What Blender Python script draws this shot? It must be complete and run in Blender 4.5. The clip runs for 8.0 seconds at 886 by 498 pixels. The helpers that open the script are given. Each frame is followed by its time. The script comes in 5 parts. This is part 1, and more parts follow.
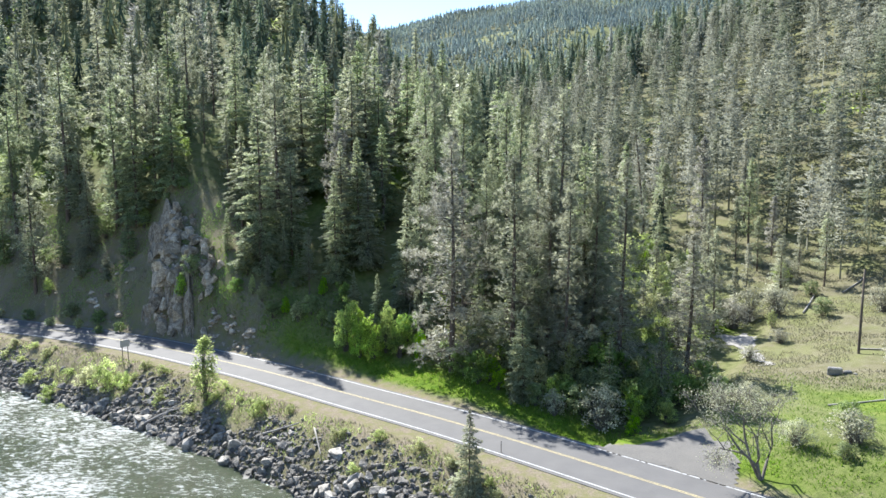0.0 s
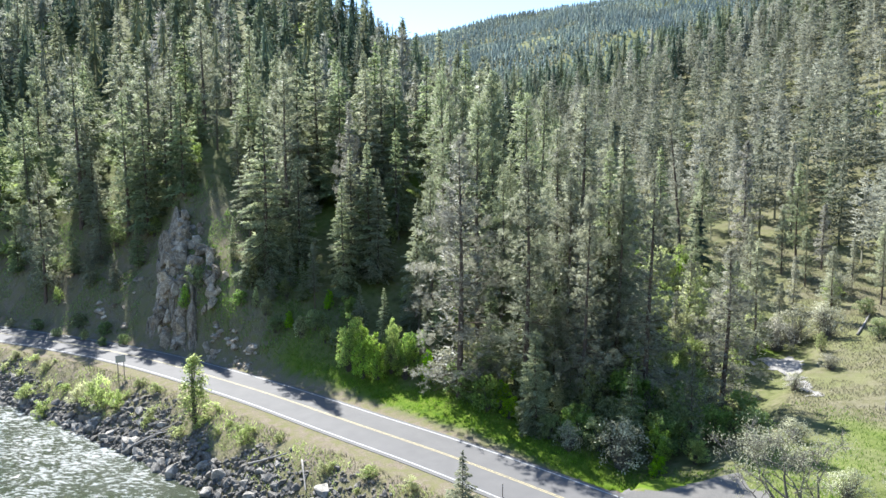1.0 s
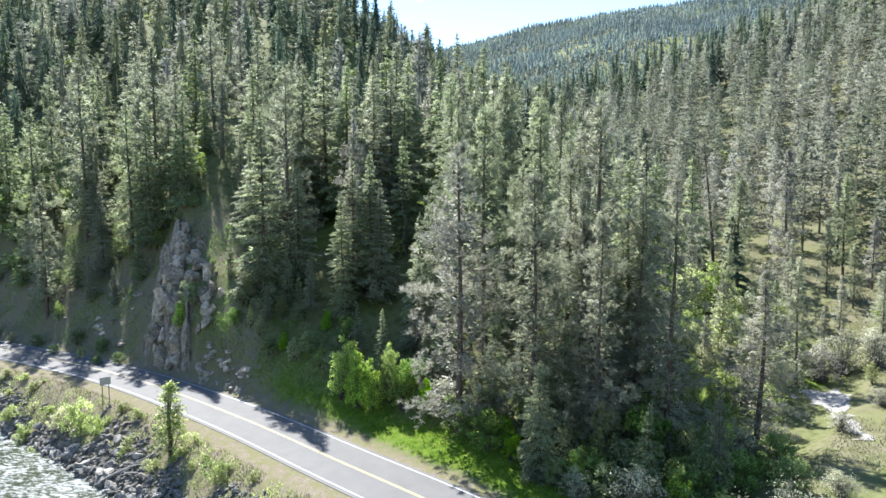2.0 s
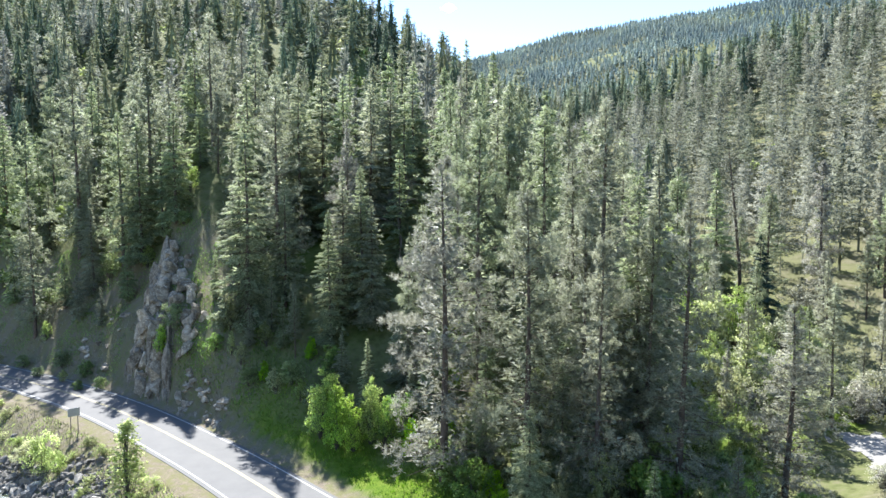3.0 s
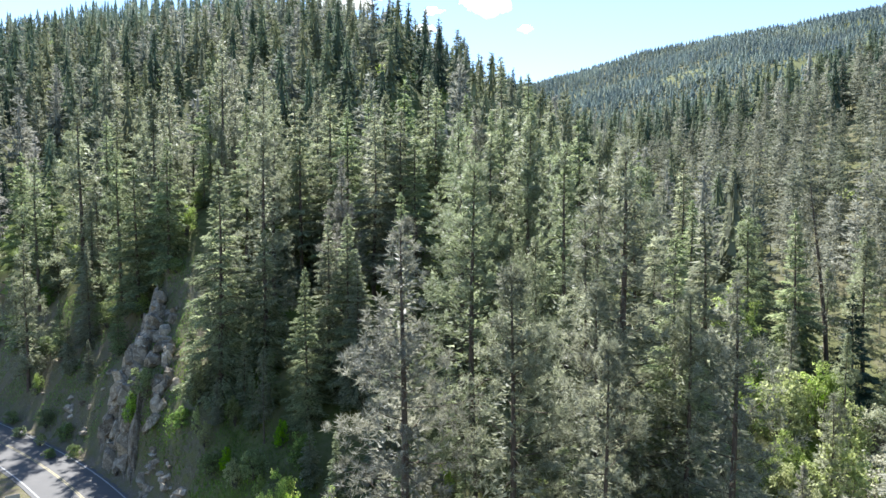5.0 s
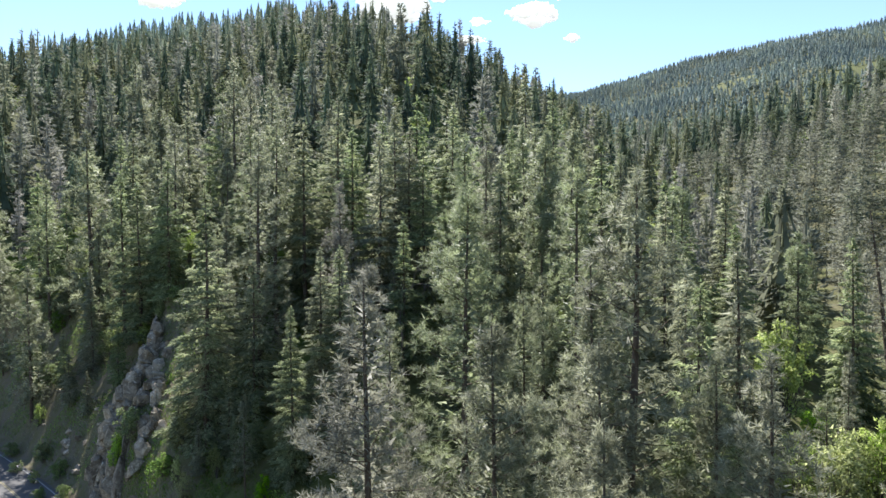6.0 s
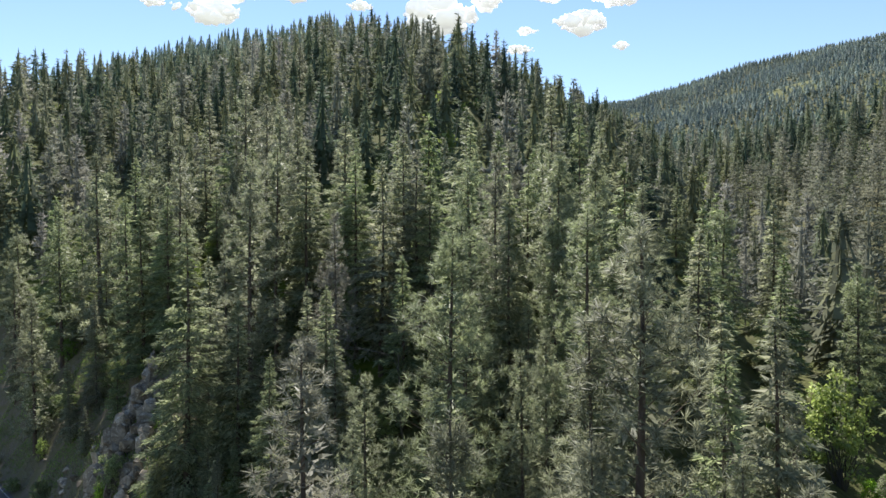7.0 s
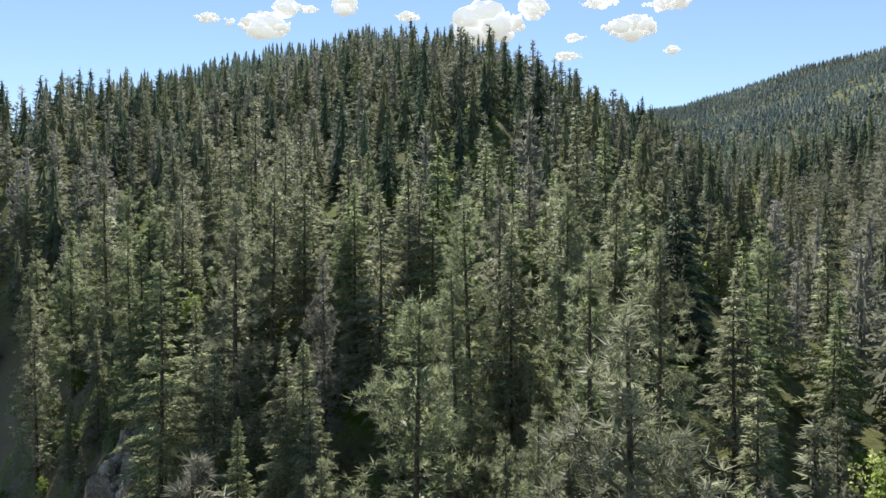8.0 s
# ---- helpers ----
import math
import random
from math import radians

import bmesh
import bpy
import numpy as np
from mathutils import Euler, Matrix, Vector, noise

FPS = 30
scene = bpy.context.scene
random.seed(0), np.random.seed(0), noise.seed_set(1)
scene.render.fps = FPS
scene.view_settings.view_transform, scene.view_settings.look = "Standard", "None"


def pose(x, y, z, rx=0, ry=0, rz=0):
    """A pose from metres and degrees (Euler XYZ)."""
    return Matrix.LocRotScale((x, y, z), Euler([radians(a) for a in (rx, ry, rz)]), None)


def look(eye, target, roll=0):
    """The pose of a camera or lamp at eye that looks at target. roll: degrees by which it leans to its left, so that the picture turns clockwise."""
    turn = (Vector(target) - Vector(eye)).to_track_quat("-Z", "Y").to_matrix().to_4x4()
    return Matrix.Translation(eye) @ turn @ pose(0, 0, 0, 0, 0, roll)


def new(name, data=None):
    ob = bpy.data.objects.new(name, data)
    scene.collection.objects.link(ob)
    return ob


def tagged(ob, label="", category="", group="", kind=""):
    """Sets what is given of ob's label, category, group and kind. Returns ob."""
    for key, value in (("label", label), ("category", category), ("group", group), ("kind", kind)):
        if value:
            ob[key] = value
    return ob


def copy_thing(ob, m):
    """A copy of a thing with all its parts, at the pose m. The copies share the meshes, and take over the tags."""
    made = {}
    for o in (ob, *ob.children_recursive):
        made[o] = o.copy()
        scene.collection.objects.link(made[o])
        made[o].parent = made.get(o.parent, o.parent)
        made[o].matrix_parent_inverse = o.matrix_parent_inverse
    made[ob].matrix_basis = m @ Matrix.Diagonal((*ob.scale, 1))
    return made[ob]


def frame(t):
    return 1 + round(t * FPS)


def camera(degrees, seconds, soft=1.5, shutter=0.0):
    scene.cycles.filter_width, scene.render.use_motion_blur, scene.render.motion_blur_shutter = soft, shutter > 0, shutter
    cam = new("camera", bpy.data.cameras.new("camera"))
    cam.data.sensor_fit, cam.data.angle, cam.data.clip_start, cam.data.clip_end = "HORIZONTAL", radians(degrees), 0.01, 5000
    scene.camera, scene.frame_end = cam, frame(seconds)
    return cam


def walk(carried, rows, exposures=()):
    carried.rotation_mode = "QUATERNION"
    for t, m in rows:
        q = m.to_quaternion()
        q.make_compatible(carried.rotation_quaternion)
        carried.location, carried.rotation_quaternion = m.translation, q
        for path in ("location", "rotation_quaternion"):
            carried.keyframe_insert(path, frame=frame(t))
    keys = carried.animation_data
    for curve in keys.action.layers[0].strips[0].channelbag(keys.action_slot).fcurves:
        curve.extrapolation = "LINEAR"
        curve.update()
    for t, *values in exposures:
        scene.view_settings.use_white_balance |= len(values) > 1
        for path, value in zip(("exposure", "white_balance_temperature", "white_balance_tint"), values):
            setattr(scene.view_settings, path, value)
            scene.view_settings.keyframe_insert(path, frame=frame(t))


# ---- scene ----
cam = camera(66.6, 8.0)
METRES, EYE, TILT, LEAN, TURN = 68.0, 25.2, -6.3, 0.0, 0.0
ROWS = [
    (0.0, 0.0, 0.0, 0.0, 0.0, 0.0, -0.0),
    (0.5, 0.0273, 0.0493, 0.0067, 1.76, 0.23, -0.19),
    (1.0, 0.0541, 0.1005, 0.0134, 3.46, 0.49, -0.37),
    (1.5, 0.0797, 0.1533, 0.0212, 5.15, 0.85, -0.57),
    (3.0, 0.1531, 0.3186, 0.0571, 9.08, 1.99, -1.02),
    (3.5, 0.1748, 0.3748, 0.0753, 10.5, 2.37, -1.2),
    (4.0, 0.1949, 0.4315, 0.0946, 12.02, 2.75, -1.38),
    (4.5, 0.2137, 0.4887, 0.1144, 13.72, 3.15, -1.55),
    (6.0, 0.2608, 0.6642, 0.18, 19.45, 4.25, -2.1),
    (6.5, 0.273, 0.7228, 0.2042, 21.45, 4.59, -2.29),
    (7.0, 0.2834, 0.7814, 0.2296, 23.49, 4.92, -2.47),
    (7.5, 0.2922, 0.84, 0.2561, 25.51, 5.27, -2.65),
    (8.0, 0.3006, 0.8966, 0.2858, 27.57, 5.44, -2.75),
]
SUN_STRENGTH, SKY_STRENGTH, CLOUD_GLOW = 5.0, 0.1, 0.3
EXPOSURES = [(0.0, 1.65, 6020, 10), (1.5, 1.73, 5950, 10), (3.0, 1.84, 5900, 10), (4.5, 1.7, 5960, 10), (6.0, 1.22, 6180, 12), (8.0, 0.72, 6480, 11)]
walk(cam, [(t, pose(0, 0, EYE, TILT, LEAN, TURN) @ pose(METRES * x, METRES * y, METRES * z, 90 + pitch, roll, yaw)) for t, x, y, z, yaw, pitch, roll in ROWS], EXPOSURES)
# bearing and height in degrees, width and depth in metres
CLOUDS = [(46.84, 17.85, 162.0, 56.0), (42.37, 17.57, 296.0, 176.0), (40.69, 19.11, 141.0, 120.0), (38.9, 19.06, 120.0, 49.0), (35.87, 19.55, 155.0, 127.0), (24.24, 18.13, 500.0, 260.0), (20.19, 19.33, 190.0, 141.0), (14.63, 19.45, 225.0, 77.0), (8.95, 18.94, 296.0, 106.0), (11.93, 17.4, 338.0, 162.0), (17.3, 15.48, 176.0, 49.0), (8.88, 15.37, 106.0, 46.0), (16.65, 16.88, 120.0, 49.0), (30.61, 18.84, 162.0, 56.0)]

# ---- light ----
SUN_LEFT, SUN_UP = 32.0, 50.0
_a, _e = radians(SUN_LEFT), radians(SUN_UP)
TO_SUN = Vector((-math.sin(_a) * math.cos(_e), math.cos(_a) * math.cos(_e), math.sin(_e)))
world = bpy.data.worlds.new("sky")
scene.world = world
world.use_nodes = True
wn = world.node_tree
wn.nodes.clear()
sky = wn.nodes.new("ShaderNodeTexSky")
sky.sky_type = "NISHITA"
sky.sun_disc = False
sky.sun_elevation = _e
sky.sun_rotation = -_a
sky.altitude = 600
sky.air_density, sky.dust_density, sky.ozone_density = 1.0, 0.0, 1.5
bg = wn.nodes.new("ShaderNodeBackground")
bg.inputs["Strength"].default_value = SKY_STRENGTH
wout = wn.nodes.new("ShaderNodeOutputWorld")
wn.links.new(sky.outputs[0], bg.inputs[0])
wn.links.new(bg.outputs[0], wout.inputs[0])
sun_data = bpy.data.lights.new("sun", "SUN")
sun_data.energy, sun_data.angle, sun_data.color = SUN_STRENGTH, radians(0.55), (1.0, 0.95, 0.86)
sun = new("sun", sun_data)
sun.matrix_world = look(TO_SUN * 100, (0, 0, 0))


# ---- materials ----
def material(name, rough=0.8, spec=0.3):
    m = bpy.data.materials.new(name)
    m.use_nodes = True
    nt = m.node_tree
    b = nt.nodes["Principled BSDF"]
    b.inputs["Roughness"].default_value = rough
    b.inputs["Specular IOR Level"].default_value = spec
    return m, nt, b


def node(nt, kind, **values):
    n = nt.nodes.new(kind)
    for k, v in values.items():
        n.inputs[k].default_value = v
    return n


def ramp(nt, fac, stops):
    r = nt.nodes.new("ShaderNodeValToRGB")
    e = r.color_ramp.elements
    while len(e) < len(stops):
        e.new(0.5)
    for el, (p, c) in zip(e, stops):
        el.position, el.color = p, (*c, 1) if len(c) == 3 else c
    nt.links.new(fac, r.inputs[0])
    return r.outputs[0]


def mix(nt, fac, a, b, kind="MIX"):
    m = nt.nodes.new("ShaderNodeMix")
    m.data_type, m.blend_type = "RGBA", kind
    for sock, v in ((m.inputs[0], fac), (m.inputs[6], a), (m.inputs[7], b)):
        if hasattr(v, "links"):
            nt.links.new(v, sock)
        else:
            sock.default_value = v if isinstance(v, float) else (*v, 1)
    return m.outputs[2]


def place(nt):
    return nt.nodes.new("ShaderNodeTexCoord").outputs["Object"]


def world_place(nt):
    return nt.nodes.new("ShaderNodeNewGeometry").outputs["Position"]


def noise_tex(nt, co, scale, detail=4.0, rough=0.55):
    n = node(nt, "ShaderNodeTexNoise", Scale=scale, Detail=detail, Roughness=rough)
    nt.links.new(co, n.inputs["Vector"])
    return n.outputs["Fac"]


def bump(nt, b, height, strength=0.5, distance=0.1):
    n = node(nt, "ShaderNodeBump", Strength=strength, Distance=distance)
    nt.links.new(height, n.inputs["Height"])
    nt.links.new(n.outputs[0], b.inputs["Normal"])


def leafy(name, dark, mid, light, through_light=0.35, rough=0.55, spec=0.35, patch=0.2):
    """Needles or leaves: the colour varies from tree to tree and from spray to spray, and light comes through."""
    m, nt, b = material(name, rough, spec)
    info = nt.nodes.new("ShaderNodeObjectInfo")
    geo = nt.nodes.new("ShaderNodeNewGeometry")
    per_spray = ramp(nt, geo.outputs["Random Per Island"], ((0.0, dark), (0.55, mid), (1.0, light)))
    big = noise_tex(nt, geo.outputs["Position"], patch, 2.0)
    hsv = node(nt, "ShaderNodeHueSaturation")
    for sock, lo, hi in (("Hue", 0.486, 0.526), ("Saturation", 0.72, 1.15), ("Value", 0.6, 1.4)):
        r = node(nt, "ShaderNodeMapRange")
        r.inputs["To Min"].default_value, r.inputs["To Max"].default_value = lo, hi
        if sock == "Value":
            r.inputs["From Min"].default_value, r.inputs["From Max"].default_value = 0.28, 0.72
        nt.links.new(info.outputs["Random"] if sock != "Value" else big, r.inputs["Value"])
        nt.links.new(r.outputs[0], hsv.inputs[sock])
    nt.links.new(per_spray, hsv.inputs["Color"])
    nt.links.new(hsv.outputs[0], b.inputs["Base Color"])
    tr = nt.nodes.new("ShaderNodeBsdfTranslucent")
    nt.links.new(hsv.outputs[0], tr.inputs["Color"])
    ms = node(nt, "ShaderNodeMixShader", Fac=through_light)
    nt.links.new(b.outputs[0], ms.inputs[1])
    nt.links.new(tr.outputs[0], ms.inputs[2])
    nt.links.new(ms.outputs[0], nt.nodes["Material Output"].inputs["Surface"])
    return m


def woods_material(name, tones, through_light=0.4, patch=0.2):
    """Needles of whole woods: the hue changes from tree to tree, the value from spray to spray."""
    m, nt, b = material(name, 0.7, 0.15)
    geo = nt.nodes.new("ShaderNodeNewGeometry")
    tone = nt.nodes.new("ShaderNodeAttribute")
    tone.attribute_name = "tree_tone"
    k = 1.0 / (len(tones) - 1)
    colour = ramp(nt, tone.outputs["Fac"], [(i * k, c) for i, c in enumerate(tones)])
    spray = ramp(nt, geo.outputs["Random Per Island"], ((0.0, (0.78, 0.78, 0.78)), (0.55, (1, 1, 1)), (1.0, (1.3, 1.3, 1.27))))
    big = ramp(nt, noise_tex(nt, geo.outputs["Position"], patch, 2.0), ((0.3, (0.75, 0.75, 0.75)), (0.7, (1.25, 1.25, 1.25))))
    c = mix(nt, 1.0, mix(nt, 1.0, colour, spray, "MULTIPLY"), big, "MULTIPLY")
    nt.links.new(c, b.inputs["Base Color"])
    tr = nt.nodes.new("ShaderNodeBsdfTranslucent")
    nt.links.new(c, tr.inputs["Color"])
    ms = node(nt, "ShaderNodeMixShader", Fac=through_light)
    nt.links.new(b.outputs[0], ms.inputs[1])
    nt.links.new(tr.outputs[0], ms.inputs[2])
    nt.links.new(ms.outputs[0], nt.nodes["Material Output"].inputs["Surface"])
    return m


PINE = leafy("pine_needles", (0.154, 0.171, 0.0875), (0.258, 0.279, 0.153), (0.395, 0.416, 0.273), 0.58, 0.5, 0.4)
PINE_PALE = leafy("pale_pine_needles", (0.162, 0.16, 0.108), (0.25, 0.249, 0.179), (0.353, 0.35, 0.265), 0.5, 0.5, 0.4)
FIR = leafy("fir_needles", (0.145, 0.179, 0.0868), (0.26, 0.292, 0.149), (0.449, 0.47, 0.261), 0.55, 0.6, 0.25)
FIR_DARK = leafy("dark_fir_needles", (0.018, 0.042, 0.024), (0.04, 0.08, 0.042), (0.075, 0.125, 0.062), 0.35)
WOODS = woods_material("hillside_needles", ((0.0674, 0.1, 0.0697), (0.135, 0.173, 0.105), (0.196, 0.212, 0.113), (0.223, 0.238, 0.182), (0.337, 0.327, 0.29)))
WOODS_PALE = woods_material("slope_pine_needles", ((0.114, 0.139, 0.0832), (0.187, 0.197, 0.142), (0.249, 0.255, 0.195), (0.328, 0.33, 0.267)))
# Upper valley woods: a fainter haze tint mixed into the needle colour.
WOODS_MID = woods_material("hazed_upper_needles", ((0.0874, 0.131, 0.109), (0.153, 0.207, 0.164), (0.204, 0.251, 0.175), (0.277, 0.314, 0.241)), patch=0.03)
# The mountain's blue distance haze is painted into these needle tones.
WOODS_FAR = woods_material("hazed_distant_needles", ((0.0953, 0.139, 0.154), (0.139, 0.189, 0.192), (0.17, 0.22, 0.203), (0.22, 0.257, 0.206)), 0.6, 0.012)
LEAF_BRIGHT = leafy("spring_leaves", (0.143, 0.265, 0.0117), (0.287, 0.46, 0.0175), (0.554, 0.706, 0.0439), 0.6)
LEAF_YELLOW = leafy("young_yellow_leaves", (0.215, 0.254, 0.0715), (0.358, 0.397, 0.137), (0.52, 0.546, 0.247), 0.6)
LEAF_DARK = leafy("shrub_leaves", (0.108, 0.166, 0.0431), (0.2, 0.274, 0.0744), (0.333, 0.404, 0.117), 0.55)
LEAF_GREY = leafy("willow_buds", (0.23, 0.23, 0.144), (0.38, 0.374, 0.253), (0.552, 0.54, 0.38), 0.5)
LEAF_PALE = leafy("pale_spring_leaves", (0.26, 0.3, 0.1), (0.4, 0.44, 0.17), (0.54, 0.57, 0.27), 0.78)
GRASS_BLADE = leafy("grass_blades", (0.084, 0.14, 0.0105), (0.14, 0.224, 0.0175), (0.224, 0.294, 0.042), 0.45)
DRY_BLADE = leafy("dry_grass_blades", (0.14, 0.133, 0.063), (0.224, 0.21, 0.112), (0.294, 0.273, 0.168), 0.35)


def bark_material(name, dark, light, scale=5.0):
    m, nt, b = material(name, 0.9, 0.15)
    co = place(nt)
    mp = nt.nodes.new("ShaderNodeMapping")
    mp.inputs["Scale"].default_value = (1, 1, 0.25)
    nt.links.new(co, mp.inputs[0])
    f = noise_tex(nt, mp.outputs[0], scale, 5.0, 0.65)
    nt.links.new(ramp(nt, f, ((0.3, dark), (0.7, light))), b.inputs["Base Color"])
    bump(nt, b, f, 0.8, 0.06)
    return m


BARK = bark_material("pine_bark", (0.05, 0.04, 0.033), (0.17, 0.13, 0.1))
BARK_GREY = bark_material("grey_bark", (0.05, 0.044, 0.038), (0.15, 0.135, 0.115))
TWIG = bark_material("bare_twigs", (0.11, 0.1, 0.085), (0.23, 0.21, 0.18))
POLE_WOOD = bark_material("weathered_pole_wood", (0.06, 0.05, 0.04), (0.15, 0.125, 0.1), 3.0)
DRIFT = bark_material("bleached_wood", (0.16, 0.15, 0.135), (0.32, 0.3, 0.27), 3.0)


def rock_material(name, dark, mid, light):
    m, nt, b = material(name, 0.85, 0.25)
    info = nt.nodes.new("ShaderNodeObjectInfo")
    co = world_place(nt)
    f = noise_tex(nt, co, 1.3, 6.0, 0.62)
    base = ramp(nt, f, ((0.3, dark), (0.5, mid), (0.72, light)))
    lichen = ramp(nt, noise_tex(nt, co, 4.0, 3.0), ((0.56, (0, 0, 0)), (0.66, (1, 1, 1))))
    base = mix(nt, lichen, base, light)
    hsv = node(nt, "ShaderNodeHueSaturation")
    r = node(nt, "ShaderNodeMapRange")
    r.inputs["To Min"].default_value, r.inputs["To Max"].default_value = 0.6, 1.4
    nt.links.new(info.outputs["Random"], r.inputs["Value"])
    nt.links.new(r.outputs[0], hsv.inputs["Value"])
    nt.links.new(base, hsv.inputs["Color"])
    nt.links.new(hsv.outputs[0], b.inputs["Base Color"])
    bump(nt, b, noise_tex(nt, co, 5.0, 6.0, 0.7), 0.9, 0.12)
    return m


ROCK = rock_material("basalt_riprap", (0.075, 0.069, 0.06), (0.195, 0.181, 0.157), (0.36, 0.335, 0.29))
CLIFF = rock_material("cliff_rock", (0.105, 0.0855, 0.0604), (0.259, 0.218, 0.16), (0.467, 0.415, 0.321))


def ground_material():
    """Forest floor, lush grass, dry grass, dirt and rock, spread by the masks that the ground carries."""
    m, nt, b = material("hill_ground", 0.95, 0.1)
    co = world_place(nt)
    a = nt.nodes.new("ShaderNodeVertexColor")
    a.layer_name = "cover"
    sep = nt.nodes.new("ShaderNodeSeparateColor")
    nt.links.new(a.outputs[0], sep.inputs[0])
    n1, n2, n3 = noise_tex(nt, co, 0.12, 5.0, 0.6), noise_tex(nt, co, 0.9, 5.0, 0.65), noise_tex(nt, co, 6.0, 4.0, 0.7)
    floor = ramp(nt, n2, ((0.3, (0.06, 0.064, 0.026)), (0.5, (0.11, 0.12, 0.045)), (0.7, (0.14, 0.13, 0.075))))
    lush = ramp(nt, n2, ((0.3, (0.0446, 0.085, 0.00714)), (0.5, (0.085, 0.134, 0.0112)), (0.72, (0.134, 0.165, 0.0268))))
    dry = ramp(nt, n2, ((0.28, (0.0893, 0.0893, 0.0379)), (0.5, (0.134, 0.123, 0.0734)), (0.72, (0.165, 0.148, 0.105))))
    green_tint = ramp(nt, n1, ((0.45, (0, 0, 0)), (0.65, (1, 1, 1))))
    dry = mix(nt, green_tint, dry, (0.13, 0.137, 0.056))
    dirt = ramp(nt, n3, ((0.3, (0.11, 0.09, 0.064)), (0.55, (0.185, 0.155, 0.115)), (0.75, (0.25, 0.215, 0.17))))
    dirt = mix(nt, ramp(nt, n2, ((0.42, (0, 0, 0)), (0.62, (1, 1, 1)))), dirt, (0.14, 0.135, 0.062))
    c = mix(nt, sep.outputs["Blue"], floor, dry)
    c = mix(nt, sep.outputs["Red"], c, lush)
    c = mix(nt, sep.outputs["Green"], c, dirt)
    nt.links.new(c, b.inputs["Base Color"])
    bump(nt, b, n3, 0.7, 0.15)
    return m


GROUND = ground_material()


def asphalt_material():
    m, nt, b = material("worn_asphalt", 0.75, 0.35)
    co = world_place(nt)
    f = noise_tex(nt, co, 40.0, 3.0, 0.7)
    patch = noise_tex(nt, co, 0.5, 5.0, 0.6)
    c = ramp(nt, patch, ((0.3, (0.079, 0.075, 0.072)), (0.7, (0.11, 0.104, 0.098))))
    c = mix(nt, 0.35, c, ramp(nt, f, ((0.3, (0.0491, 0.0491, 0.0491)), (0.7, (0.138, 0.136, 0.134)))))
    nt.links.new(c, b.inputs["Base Color"])
    bump(nt, b, f, 0.3, 0.01)
    return m


def paint_material(name, colour, worn):
    m, nt, b = material(name, 0.6, 0.3)
    co = world_place(nt)
    f = ramp(nt, noise_tex(nt, co, 3.0, 6.0, 0.75), ((0.34, worn), (0.52, colour)))
    nt.links.new(f, b.inputs["Base Color"])
    return m


ASPHALT = asphalt_material()
WHITE_LINE = paint_material("white_road_paint", (0.36, 0.36, 0.35), (0.18, 0.18, 0.175))
YELLOW_LINE = paint_material("yellow_road_paint", (0.36, 0.3, 0.15), (0.17, 0.155, 0.11))


def gravel_material():
    m, nt, b = material("driveway_gravel", 0.95, 0.1)
    co = world_place(nt)
    f = noise_tex(nt, co, 12.0, 5.0, 0.7)
    g = noise_tex(nt, co, 0.7, 4.0)
    c = mix(nt, g, (0.0893, 0.0871, 0.0828), (0.152, 0.143, 0.13))
    c = mix(nt, 0.4, c, ramp(nt, f, ((0.3, (0.0536, 0.0513, 0.0491)), (0.7, (0.197, 0.187, 0.17)))))
    nt.links.new(c, b.inputs["Base Color"])
    bump(nt, b, f, 0.5, 0.03)
    return m


GRAVEL = gravel_material()


def sand_material():
    m, nt, b = material("bleached_creek_gravel", 0.95, 0.1)
    f = noise_tex(nt, world_place(nt), 5.0, 6.0, 0.7)
    nt.links.new(ramp(nt, f, ((0.3, (0.15, 0.142, 0.127)), (0.7, (0.33, 0.315, 0.29)))), b.inputs["Base Color"])
    bump(nt, b, f, 0.6, 0.06)
    return m


SAND = sand_material()


